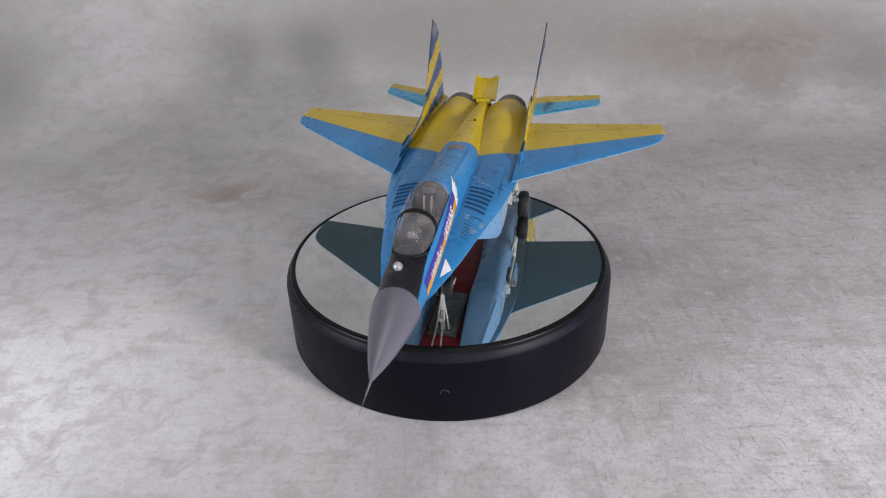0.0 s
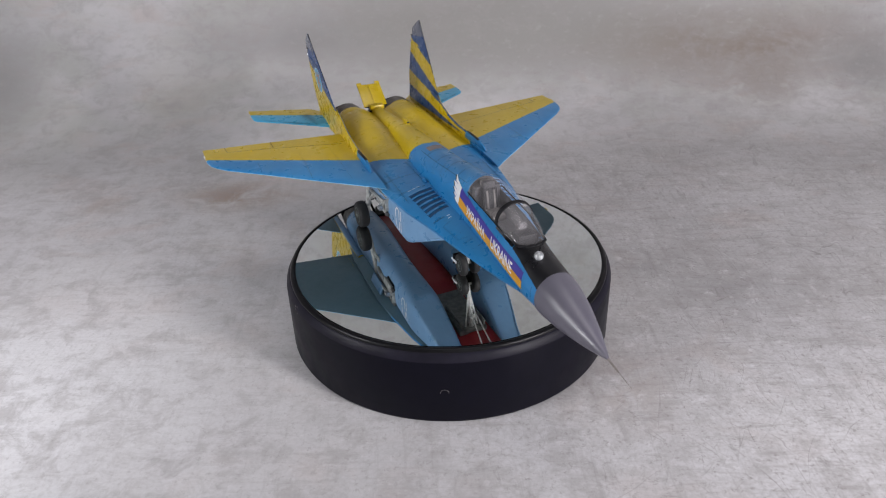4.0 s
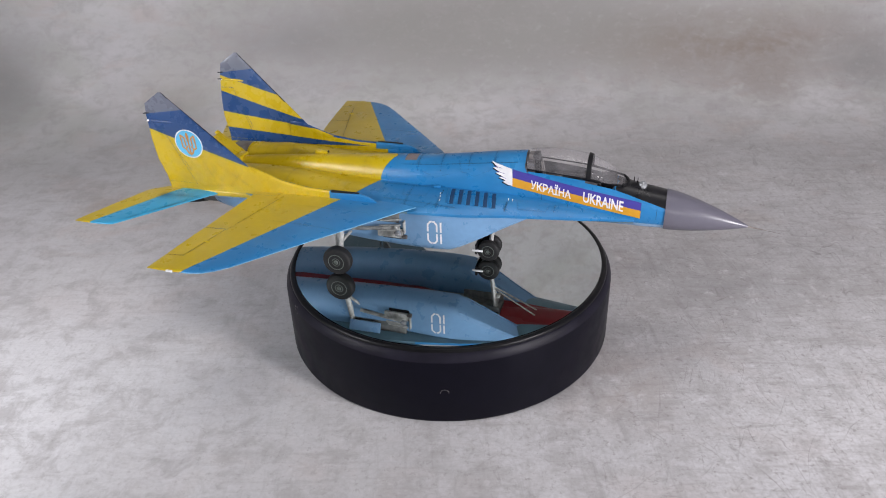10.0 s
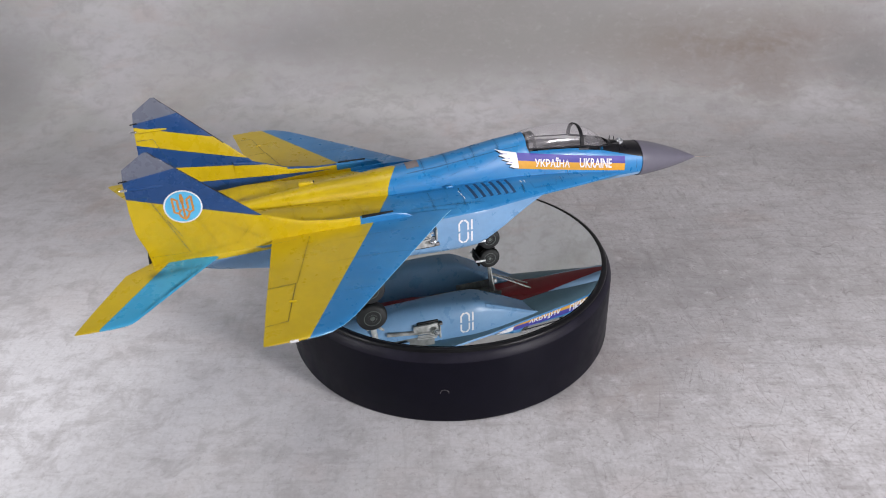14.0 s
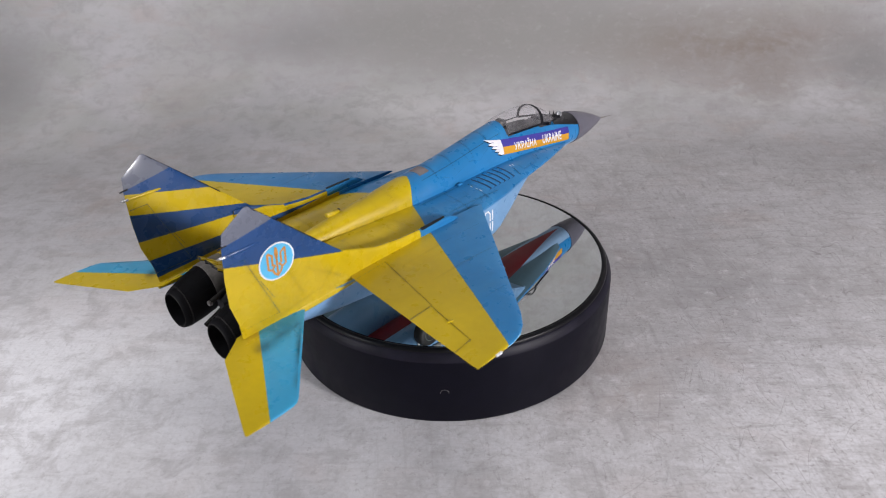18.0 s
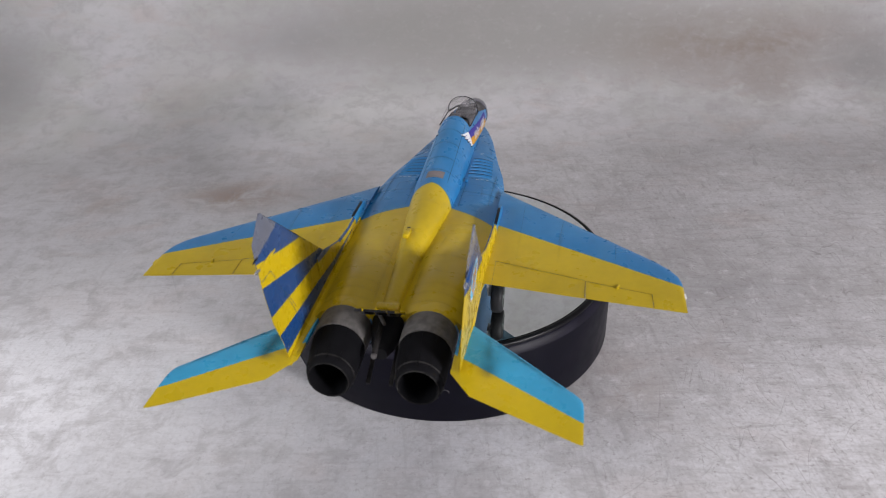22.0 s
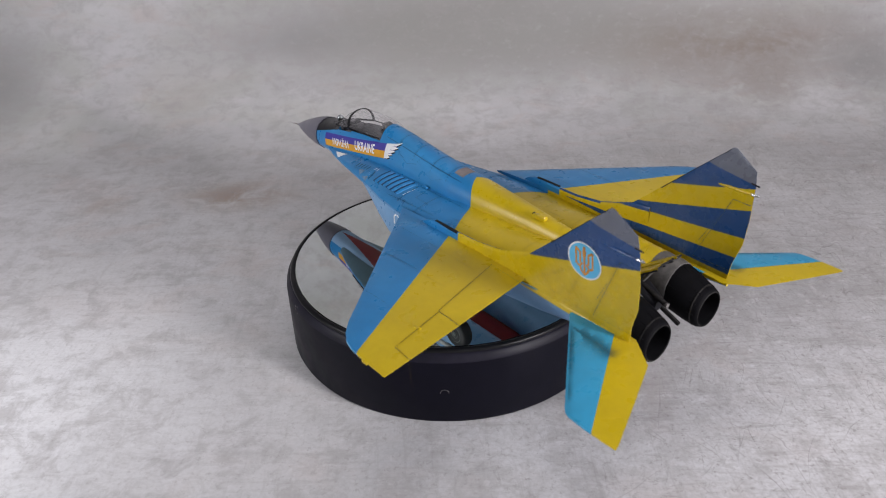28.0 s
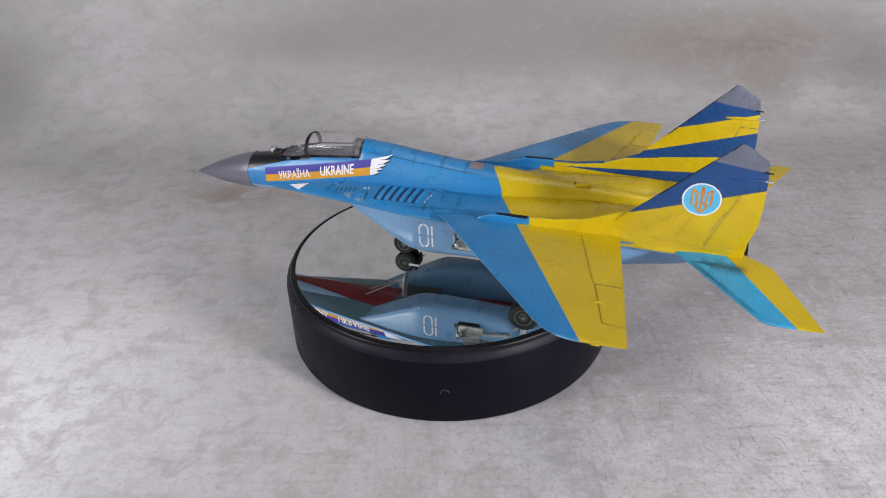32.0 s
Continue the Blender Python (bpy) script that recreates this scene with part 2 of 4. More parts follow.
    # two darker grey patches on the floor, right of the turntable
    c = blot(0.092, 0.036, 0.050, 0.026, 0.60, slate, 40.0)
    c = blot(0.120, 0.012, 0.060, 0.022, 0.60, slate, 40.0)
    c = blot(0.058, -0.046, 0.030, 0.030, 0.60, (0.300, 0.250, 0.225), 90.0)
    c = blot(-0.145, 0.010, 0.060, 0.030, 0.35, (0.400, 0.330, 0.310), 60.0)
    # lamp pools in the near floor corners, painted as pale blots
    c = blot(-0.160, -0.050, 0.120, 0.110, 0.95, (0.720, 0.715, 0.735), 20.0, 0.10, 0.50)
    c = blot(0.135, -0.075, 0.090, 0.060, 0.45, (0.700, 0.692, 0.720), 20.0, 0.10, 0.50)
    # mottling, canvas weave, fine grain and specks, stronger on the right of the floor
    floor = n.m("MULTIPLY", n.ramp(n.v, 0.12, 0.21, 1.0, 0.22), n.m("MULTIPLY_ADD", right, 0.55, 0.45))
    c = n.mix(n.ramp(n.noise(88.0, 6, 0.70, 0.4, seed=71.0), 0.44, 0.66, 0.0, 0.50), c, (0.315, 0.297, 0.296))
    c = n.mix(n.m("MULTIPLY", n.ramp(n.noise(150.0, 5, 0.70, 0.3, seed=18.0), 0.47, 0.28, 0.0, 0.55), floor), c, (0.660, 0.652, 0.672))
    for seed, stretch in ((8.0, (0.16, 1.8, 1, 0.02)), (16.0, (1.8, 0.16, 1, 0.03)), (26.0, (0.22, 1.6, 1, -0.12))):
        c = n.mix(n.m("MULTIPLY", n.ramp(n.noise(190.0, 4, 0.68, 0.2, stretch, seed), 0.52, 0.70, 0.0, 0.34), floor), c, (0.265, 0.245, 0.242))
    c = n.mix(n.m("MULTIPLY", n.ramp(n.noise(430.0, 4, 0.75, seed=4.0), 0.53, 0.70, 0.0, 0.72), floor), c, (0.240, 0.220, 0.215))
    c = n.mix(n.m("MULTIPLY", n.ramp(n.noise(760.0, 3, 0.6, seed=5.0), 0.40, 0.66, 0.0, 0.30), floor), c, (0.300, 0.285, 0.282))
    # thin scratches and brush marks, denser towards the +x side
    side = n.m("MULTIPLY", n.ramp(n.x, -0.05, 0.16, 0.08, 0.50), n.ramp(n.v, 0.14, 0.22, 1.0, 0.45))
    for k, (turn, sc, wide) in enumerate(((0.5, 34.0, 0.0030), (-0.8, 40.0, 0.0032), (1.75, 34.0, 0.0030), (1.45, 48.0, 0.0036), (0.05, 70.0, 0.0045), (-0.35, 52.0, 0.0036), (1.2, 44.0, 0.0034), (2.5, 48.0, 0.0036), (0.9, 84.0, 0.0055), (1.6, 90.0, 0.0055))):
        line = n.noise(sc, 2, 0.5, 0.5, (0.22, 1.5, 1.0, turn), 20.0 + 7 * k)
        thin = n.ramp(n.m("ABSOLUTE", n.m("SUBTRACT", line, 0.5)), 0.0, wide * 1.05, 1.0, 0.0)
        patch = n.ramp(n.noise(60.0, 4, 0.65, seed=31.0 + k), 0.46, 0.64)
        c = n.mix(n.m("MULTIPLY", n.m("MULTIPLY", thin, patch), side), c, (0.165, 0.148, 0.142))
    n.bump(n.noise(700, 3), 0.06, 0.0002)
    return n.done(c, n.ramp(n.noise(24.0, 4, seed=3.0), 0.3, 0.7, 0.42, 0.60), 0.0, 0.33)


def wash(name, colour, strength):
    """Airbrushed dark pigment along panel lines: thin paint, densest in the middle of its stroke."""
    n = Nodes(name)
    at = n.tree.nodes.new("ShaderNodeAttribute")
    at.attribute_name = "pigment"
    t = n.tree.nodes.new("ShaderNodeBsdfTransparent")
    mx = n.tree.nodes.new("ShaderNodeMixShader")
    cover = n.m("MULTIPLY", n.m("POWER", at.outputs["Fac"], 1.6), n.ramp(n.noise(90, 3, 0.55), 0.32, 0.66, 0.3 * strength, strength))
    n.link(cover, mx.inputs[0])
    n.done(colour, 0.6)
    n.link(t.outputs[0], mx.inputs[1]), n.link(n.bsdf.outputs[0], mx.inputs[2])
    n.link(mx.outputs[0], n.out.inputs[0])
    return n.mat


M_WASH, M_WASH_Y = wash("blue_black_wash", (0.006, 0.055, 0.130), 0.28), wash("brown_black_wash", (0.150, 0.100, 0.010), 0.16)
M_WASH_G = wash("green_black_wash", (0.010, 0.060, 0.070), 0.62)
M_CANOPY, M_SCREEN = clear_glass("clear_canopy_plastic", 0.12), clear_glass("hazy_sheen_windscreen_plastic", 0.13)
M_MIRROR, M_BACKDROP = mirror_glass(), backdrop_print()
M_ROOM = plain("grey_wall_paint", (0.36, 0.36, 0.36), 0.8, vary=0.06, scale=8)

# ---- mesh helpers; shapes are given in millimetres ----
MM = 0.001


def finish(bm, shade=True):
    bmesh.ops.recalc_face_normals(bm, faces=bm.faces)
    for f in bm.faces:
        f.smooth = shade
    return bm


def part(name, bm, materials, parent=None, label="", category="", kind="", sharp=38.0, scale=MM):
    """One mesh object out of a bmesh; materials: one, or a list that the faces index."""
    me = bpy.data.meshes.new(name)
    for v in bm.verts:
        v.co *= scale
    bm.to_mesh(me)
    bm.free()
    for mt in materials if isinstance(materials, list) else [materials]:
        me.materials.append(mt)
    if sharp:
        me.set_sharp_from_angle(angle=radians(sharp))
    ob = new(name, me)
    ob.parent = parent
    return tagged(ob, label, category, "", kind)


def ring(y, cx, cz, w, top, bot, p=2.2, count=32):
    """A closed cross-section across y: superellipse with its widest place at cz."""
    out = []
    for k in range(count):
        a = 2 * math.pi * k / count
        c, s = math.cos(a), math.sin(a)
        x = math.copysign(abs(c) ** (2 / p), c) * w
        z = math.copysign(abs(s) ** (2 / p), s) * ((top - cz) if s > 0 else (cz - bot))
        out.append((cx + x, y, cz + z))
    return out


def loft(rings, bm=None, cap=True, close=True):
    bm = bm or bmesh.new()
    rows = [[bm.verts.new(p) for p in r] for r in rings]
    n = len(rows[0])
    for a, b in zip(rows, rows[1:]):
        for k in range(n if close else n - 1):
            bm.faces.new((a[k], a[(k + 1) % n], b[(k + 1) % n], b[k]))
    if cap:
        bm.faces.new(rows[0]), bm.faces.new(rows[-1])
    return bm


def box(bm, lo, hi, m=None):
    """A box between two corners; m may turn or lean it."""
    vs = [bm.verts.new((x, y, z)) for x in (lo[0], hi[0]) for y in (lo[1], hi[1]) for z in (lo[2], hi[2])]
    for f in ((0, 1, 3, 2), (4, 6, 7, 5), (0, 4, 5, 1), (2, 3, 7, 6), (0, 2, 6, 4), (1, 5, 7, 3)):
        bm.faces.new([vs[k] for k in f])
    if m:
        bmesh.ops.transform(bm, matrix=m, verts=vs)
    return vs


def bevelled_box(lo, hi, r=0.2, m=None):
    bm = bmesh.new()
    box(bm, lo, hi)
    bmesh.ops.bevel(bm, geom=bm.edges[:], offset=r, segments=2, affect="EDGES", profile=0.5)
    if m:
        bmesh.ops.transform(bm, matrix=m, verts=bm.verts[:])
    return finish(bm)


def tube(a, b, r, r2=None, count=12, bm=None):
    """A rod from a to b."""
    bm = bm or bmesh.new()
    a, b = Vector(a), Vector(b)
    q = (b - a).to_track_quat("Z", "Y")
    rows = []
    for p, rr in ((a, r), (b, r if r2 is None else r2)):
        rows.append([p + q @ Vector((math.cos(t) * rr, math.sin(t) * rr, 0)) for t in (2 * math.pi * k / count for k in range(count))])
    return loft(rows, bm)


def lathe(profile, centre, axis="x", count=32):
    """profile: rows of (along, radius) turned round an axis through centre."""
    rows = []
    for along, r in profile:
        row = []
        for k in range(count):
            t = 2 * math.pi * k / count
            u, v = math.cos(t) * r, math.sin(t) * r
            p = {"x": (along, u, v), "y": (u, along, v), "z": (u, v, along)}[axis]
            row.append(Vector(p) + Vector(centre))
        rows.append(row)
    return finish(loft(rows))


def stroke(points, width, bm=None, closed=False):
    """A flat ribbon along a 2D path, in the plane (u, v, 0)."""
    bm = bm or bmesh.new()
    pts = [Vector((*p, 0)) for p in points]
    n = len(pts)
    rows = []
    for k in range(n):
        a = pts[k - 1] if (k or closed) else pts[k]
        b = pts[(k + 1) % n] if (k < n - 1 or closed) else pts[k]
        d = (b - a).normalized()
        side = Vector((-d.y, d.x, 0)) * width / 2
        rows.append((bm.verts.new(pts[k] + side), bm.verts.new(pts[k] - side)))
    for k in range(n if closed else n - 1):
        a, b = rows[k], rows[(k + 1) % n]
        bm.faces.new((a[0], a[1], b[1], b[0]))
    return bm


def soft_stroke(points, width, bm):
    """A wide ribbon whose pigment fades to both sides and at its ends."""
    lay_ = bm.verts.layers.float.get("pigment") or bm.verts.layers.float.new("pigment")
    pts = [Vector((*p, 0)) for p in points]
    n, rows = len(pts), []
    for k in range(n):
        d = (pts[min(k + 1, n - 1)] - pts[max(k - 1, 0)]).normalized()
        side = Vector((-d.y, d.x, 0)) * width / 2
        row = []
        for q, a in ((-1, 0.0), (0, 1.0), (1, 0.0)):
            v = bm.verts.new(pts[k] + side * q)
            v[lay_] = a * min(1.0, min(k, n - 1 - k) / 2 + 0.2)
            row.append(v)
        rows.append(row)
    for a, c in zip(rows, rows[1:]):
        for q in range(2):
            bm.faces.new((a[q], a[q + 1], c[q + 1], c[q]))


def refine(bm, length):
    bmesh.ops.triangulate(bm, faces=bm.faces[:])
    for _ in range(5):
        long = [e for e in bm.edges if e.calc_length() > length]
        if not long:
            break
        bmesh.ops.subdivide_edges(bm, edges=long, cuts=1)
        bmesh.ops.triangulate(bm, faces=[f for f in bm.faces if len(f.verts) > 3])
    return bm


SOLIDS = {}


def keep_solid(key, bm):
    """Remembers a shape, so that decals and panel lines can lie on it."""
    bm.verts.ensure_lookup_table()
    SOLIDS[key] = BVHTree.FromBMesh(bm)


def lay(bm, keys, way, lift=0.08):
    """Lays a flat bmesh in (u, v) onto shapes. way 'top': u, v are x, y; 'left'/'right': u, v are y, z; 'under': x, y from below."""
    for v in bm.verts:
        u, w = v.co.x, v.co.y
        origin, ray = {"top": (Vector((u, w, 120)), Vector((0, 0, -1))), "under": (Vector((u, w, -20)), Vector((0, 0, 1))),
                       "left": (Vector((90, u, w)), Vector((-1, 0, 0))), "right": (Vector((-90, u, w)), Vector((1, 0, 0))),
                       "in_left": (Vector((4, u, w)), Vector((1, 0, 0))), "in_right": (Vector((-4, u, w)), Vector((-1, 0, 0)))}[way]
        best = None
        for key in keys:
            hit = SOLIDS[key].ray_cast(origin, ray)
            if hit[0] is not None and (best is None or hit[3] < best[3]):
                best = hit
        tries = 0
        while best is None and tries < 40:
            tries += 1
            origin = origin - Vector((0, 0, 0.15)) if way not in ("top", "under") else Vector((origin.x * 0.985, origin.y, origin.z))
            for key in keys:
                hit = SOLIDS[key].ray_cast(origin, ray)
                if hit[0] is not None and (best is None or hit[3] < best[3]):
                    best = hit
        if best:
            v.co = best[0] - ray * lift
    return bm


def ground_box(name, lo, hi, mat, label, category="wall"):
    bm = bmesh.new()
    box(bm, lo, hi)
    return part(name, finish(bm, False), mat, None, label, category, "structure", scale=1.0)


# ---- setting ----
def build_backdrop():
    """One sheet: floor, sweep and upright back."""
    line = [(-0.75, 0.0), (-0.3, 0.0), (0.0, 0.0), (0.12, 0.0)]
    y0, r = 0.162, 0.11
    for k in range(25):
        a = radians(90 * k / 24)
        line.append((y0 + math.sin(a) * r, r - math.cos(a) * r))
    line += [(y0 + r + 0.004, 0.35), (y0 + r + 0.008, 0.62)]
    xs = [-0.75 + 0.05 * k for k in range(31)]
    bm = bmesh.new()
    top = [[bm.verts.new((x, y, z)) for x in xs] for y, z in line]
    low = [[bm.verts.new((x, y + (0.003 if z > 0.02 else 0.0), z - 0.002)) for x in xs] for y, z in line]
    for rows, flip in ((top, 1), (low, -1)):
        for a, b in zip(rows, rows[1:]):
            for k in range(len(xs) - 1):
                bm.faces.new((a[k], a[k + 1], b[k + 1], b[k])[::flip])
    n = len(xs) - 1
    for a, b in ((top[0], low[0]), (top[-1], low[-1])):
        for k in range(n):
            bm.faces.new((a[k], a[k + 1], b[k + 1], b[k]))
    for i in range(len(line) - 1):
        for k in (0, n):
            bm.faces.new((top[i][k], top[i + 1][k], low[i + 1][k], low[i][k]))
    ob = part("backdrop", finish(bm), M_BACKDROP, None, "grey mottled plaster-print photo backdrop curving up behind a turntable", "backdrop", "structure", scale=1.0, sharp=60)
    return ob


build_backdrop()
ground_box("table_top", (-0.9, -0.8, -0.04), (0.9, 0.6, -0.0025), M_ROOM, "plain pale table under the backdrop", "table")
ground_box("floor", (-1.6, -1.8, -0.78), (1.6, 1.4, -0.74), M_ROOM, "plain pale floor of the room", "floor")
ground_box("wall_north", (-1.6, 1.4, -0.78), (1.6, 1.46, 1.7), M_ROOM, "plain grey painted wall")
ground_box("wall_south", (-1.6, -1.86, -0.78), (1.6, -1.8, 1.7), M_ROOM, "plain grey painted wall")
ground_box("wall_east", (1.6, -1.86, -0.78), (1.66, 1.46, 1.7), M_ROOM, "plain grey painted wall")
ground_box("wall_west", (-1.66, -1.86, -0.78), (-1.6, 1.46, 1.7), M_ROOM, "plain grey painted wall")
ground_box("ceiling", (-1.66, -1.86, 1.7), (1.66, 1.46, 1.76), M_ROOM, "plain grey ceiling", "ceiling")


# ---- turntable ----
def build_turntable():
    root = tagged(new("turntable"), "round black plastic display turntable with a mirrored top", "turntable")
    h = MIRROR_Z * 1000
    base = lathe([(0.0, 59.6), (0.6, 60.6), (1.4, 60.9), (24.3, 60.9), (24.9, 60.8), (24.9, 40.0)], (0, 0, 0), "z", 128)
    part("shoulder", lathe([(24.8, 60.82), (25.5, 60.65), (27.1, 59.75), (27.8, 59.1), (27.9, 58.4), (25.1, 58.3)], (0, 0, 0), "z", 128), M_SHOULDER, root, "bevelled shoulder, plastic paler for the light it catches", sharp=50)
    part("base", base, M_PLASTIC, root, "satin black plastic body", sharp=50)
    rim = lathe([(27.1, 59.2), (28.1, 59.25), (28.65, 58.9), (28.9, 58.3), (28.85, 57.6), (28.4, 57.25), (27.3, 57.2)], (0, 0, 0), "z", 128)
    part("rim", rim, M_RIM, root, "glossy black ring round the mirror", sharp=50)
    mirror = lathe([(26.4, 57.18), (h, 57.18), (h, 0.01)], (0, 0, 0), "z", 128)
    glass = part("mirror", mirror, M_MIRROR, root, "round mirror disc", sharp=20)
    mark = bmesh.new()
    a0 = math.atan2(-60.5, -2.3)
    arc = [(math.cos(t) * 1.35, 13.2 + math.sin(t) * 1.15) for t in (radians(-20 + 22 * k) for k in range(11))]
    stroke(arc, 0.2, mark)
    for v in mark.verts:
        t = a0 + v.co.x / 61.0
        v.co = (math.cos(t) * 61.0, math.sin(t) * 61.0, v.co.y)
    part("maker_mark", mark, M_STEEL, root, "small worn grey arc printed on the side", sharp=0)
    scuff = bmesh.new()
    for k, (u, z, w) in enumerate(((0.0, 25.8, 0.5), (0.9, 25.2, 0.35), (1.5, 26.2, 0.3), (2.1, 24.2, 0.4))):
        stroke([(u + 0.25 * q, z - 0.1 * q) for q in range(4)], w, scuff)
    for v in scuff.verts:
        t, z = math.radians(207.0) + v.co.x / 60.0, v.co.y
        r = 60.96 if z < 24.9 else 60.96 - (z - 24.9) * 0.42
        v.co = (math.cos(t) * r, math.sin(t) * r, z)
    part("scuff_marks", scuff, M_STEEL, root, "pale scuff marks on the shoulder", kind="stuff", sharp=0)
    return root, glass


TABLE, GLASS = build_turntable()

# ---- the model aircraft; x to its left, y aft, z up from the mirror, in millimetres ----
JET = tagged(new("model_jet_fighter"), "blue and yellow scale model jet fighter on its wheels", "model aircraft")
BOTH = ((1, "left"), (-1, "right"))


def table(rows, y):
    """Straight interpolation in rows of (y, values)."""
    if y <= rows[0][0]:
        return rows[0][1:]
    for a, b in zip(rows, rows[1:]):
        if y <= b[0]:
            k = (y - a[0]) / (b[0] - a[0])
            return tuple(p + (q - p) * k for p, q in zip(a[1:], b[1:]))
    return rows[-1][1:]


# half width, widest height, top, bottom, roundness
HULL = [(-77, 6.35, 27.2, 33.7, 20.9, 2.05), (-70, 6.7, 27.6, 34.9, 20.7, 2.1), (-63, 6.95, 28.0, 36.2, 20.8, 2.2), (-56, 7.15, 28.6, 37.6, 21.2, 2.6),
        (-48, 7.3, 29.2, 38.7, 21.8, 3.0), (-38, 7.45, 29.8, 39.7, 22.4, 3.1), (-29.6, 7.5, 30.2, 40.2, 22.8, 3.1), (-28.6, 7.5, 30.2, 44.0, 22.8, 2.1),
        (-20, 7.6, 30.4, 43.0, 23.2, 2.1), (-7, 7.7, 30.4, 40.9, 23.6, 2.1), (4, 7.7, 30.4, 39.3, 24.0, 2.1), (12, 7.7, 30.4, 38.5, 24.0, 2.1),
        (25, 6.9, 30.4, 37.6, 24.0, 2.1), (45, 5.0, 30.2, 36.0, 24.0, 2.1), (60, 3.7, 30.0, 34.4, 24.0, 2.1), (75, 2.9, 29.0, 32.8, 23.6, 2.2),
        (84, 2.6, 28.0, 31.8, 23.2, 2.3)]


def build_hull():
    ys = [-77 + 2.0 * k for k in range(24)] + [-29.6, -28.6] + [-27 + 3.0 * k for k in range(37)] + [83.5]
    rings = []
    for y in ys:
        w, cz, top, bot, p = table(HULL, y)
        r = ring(y, 0, cz, w, top, bot, p, 56)
        if -61.5 < y < -29.2:
            half = 5.1 if y > -57 else 5.1 * (y + 62.5) / 5.5
            r = [(x, yy, 33.2) if abs(x) < half and z > cz else (x, yy, z) for x, yy, z in r]
        rings.append(r)
    bm = finish(loft(rings))
    for f in bm.faces:
        c = f.calc_center_median()
        if -61.6 < c.y < -28.9 and abs(c.x) < 5.6 and c.z > 32.0 and c.z < table(HULL, c.y)[2] + 3:
            f.material_index = 3 if abs(c.x) < (5.5 if c.y > -57 else max(0.6, 5.1 * (c.y + 62.5) / 5.5 + 0.1)) else 0
        elif f.normal.z < -0.55:
            f.material_index = 1
    keep_solid("hull", bm)
    part("fuselage", bm, [M_NOSE, M_BELLY, M_RED, M_COCKPIT], JET, "blue fuselage with a black panel ahead of the cockpit", sharp=45)


# lifting body: half width, inner top, edge height
BODY = [(-66, 6.8, 26.2, 25.4), (-59, 9.2, 27.2, 25.9), (-47, 12.5, 28.9, 26.5), (-36, 14.8, 30.0, 26.8), (-24, 17.2, 30.8, 27.1), (-10, 20.6, 31.0, 27.3),
        (6, 23.0, 31.0, 27.8), (20, 24.3, 31.0, 28.0), (56, 24.2, 30.7, 28.0), (64, 22.9, 30.5, 27.9), (72, 22.2, 30.1, 27.7), (84, 21.2, 29.4, 27.4)]


def body_top(x, y):
    w, zi, ze = table(BODY, y)
    t = min(abs(x) / w, 1.0)
    z = ze + (zi - ze) * (1 - t ** 4.0)
    hump = table([(24, 0.0), (42, 0.7), (58, 2.4), (70, 3.6), (84, 3.2)], y)[0]
    d = abs(abs(x) - 11.6) / 8.6
    return z + (hump * (1 - d * d) if d < 1 else 0)


def build_body():
    bm = bmesh.new()
    rows = []
    ys = [-66 + 2.0 * k for k in range(76)]
    us = [math.sin(radians(-90 + 180 * k / 44)) for k in range(45)]
    for y in ys:
        w, zi, ze = table(BODY, y)
        top = [bm.verts.new((u * w, y, body_top(u * w, y))) for u in us]
        keel = 3.2 * table([(4, 0.0), (14, 1.0), (66, 1.0), (78, 0.3)], y)[0]
        low = [bm.verts.new((u * w * 0.995, y, ze - 0.9 - 2.6 * (1 - abs(u) ** 3) - keel * max(0.0, 1 - (u * w / 9.5) ** 4))) for u in us]
        rows.append((top, low))
    for (a, c), (b, d) in zip(rows, rows[1:]):
        for k in range(44):
            bm.faces.new((a[k], a[k + 1], b[k + 1], b[k]))
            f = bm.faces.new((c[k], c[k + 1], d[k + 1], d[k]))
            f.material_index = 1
        for k in (0, 44):
            bm.faces.new((a[k], b[k], d[k], c[k])).material_index = 1 if a[k].co.y > 6 else 0
    for t, lo in (rows[0], rows[-1]):
        for k in range(44):
            bm.faces.new((t[k], t[k + 1], lo[k + 1], lo[k]))
    finish(bm)
    keep_solid("body", bm)
    part("centre_body", bm, [M_CAMO, M_BELLY_GREY], JET, "blue and yellow upper body blending into the wing roots", sharp=50)


def build_nose():
    rings = []
    for k in range(22):
        u = k / 21
        y = -75.6 - 26.8 * u
        r = 6.62 * (1 - u ** 1.42) ** 0.93 + 0.30
        zc = 27.3 - 3.5 * u ** 1.15
        rings.append(ring(y, 0, zc, r * 0.985, zc + r, zc - r, 2.0, 40))
    bm = finish(loft(rings))
    cone = part("radome", bm, M_CONE, JET, "smooth grey pointed radome")
    bm = tube((0, -102.0, 23.8), (0, -107.0, 23.1), 0.32, 0.2)
    tube((0, -107.0, 23.1), (0, -112.6, 22.3), 0.11, 0.06, 10, bm)
    part("pitot_probe", finish(bm), M_PROBE, cone, "thin slightly bent metal probe")


# ---- wings, tail ----
def foil(y0, y1, z, thick, count=10):
    """Upper then lower points of a thin wing section, as (y, z)."""
    up, lo = [], []
    for k in range(count + 1):
        u = (1 - math.cos(math.pi * k / count)) / 2
        h = thick * (1.9 * math.sqrt(u) * (1 - u) + 0.06 * (1 - u) + 0.05)
        up.append((y0 + (y1 - y0) * u, z + h * 0.62))
        lo.append((y0 + (y1 - y0) * u, z - h * 0.38))
    return up + lo[::-1]


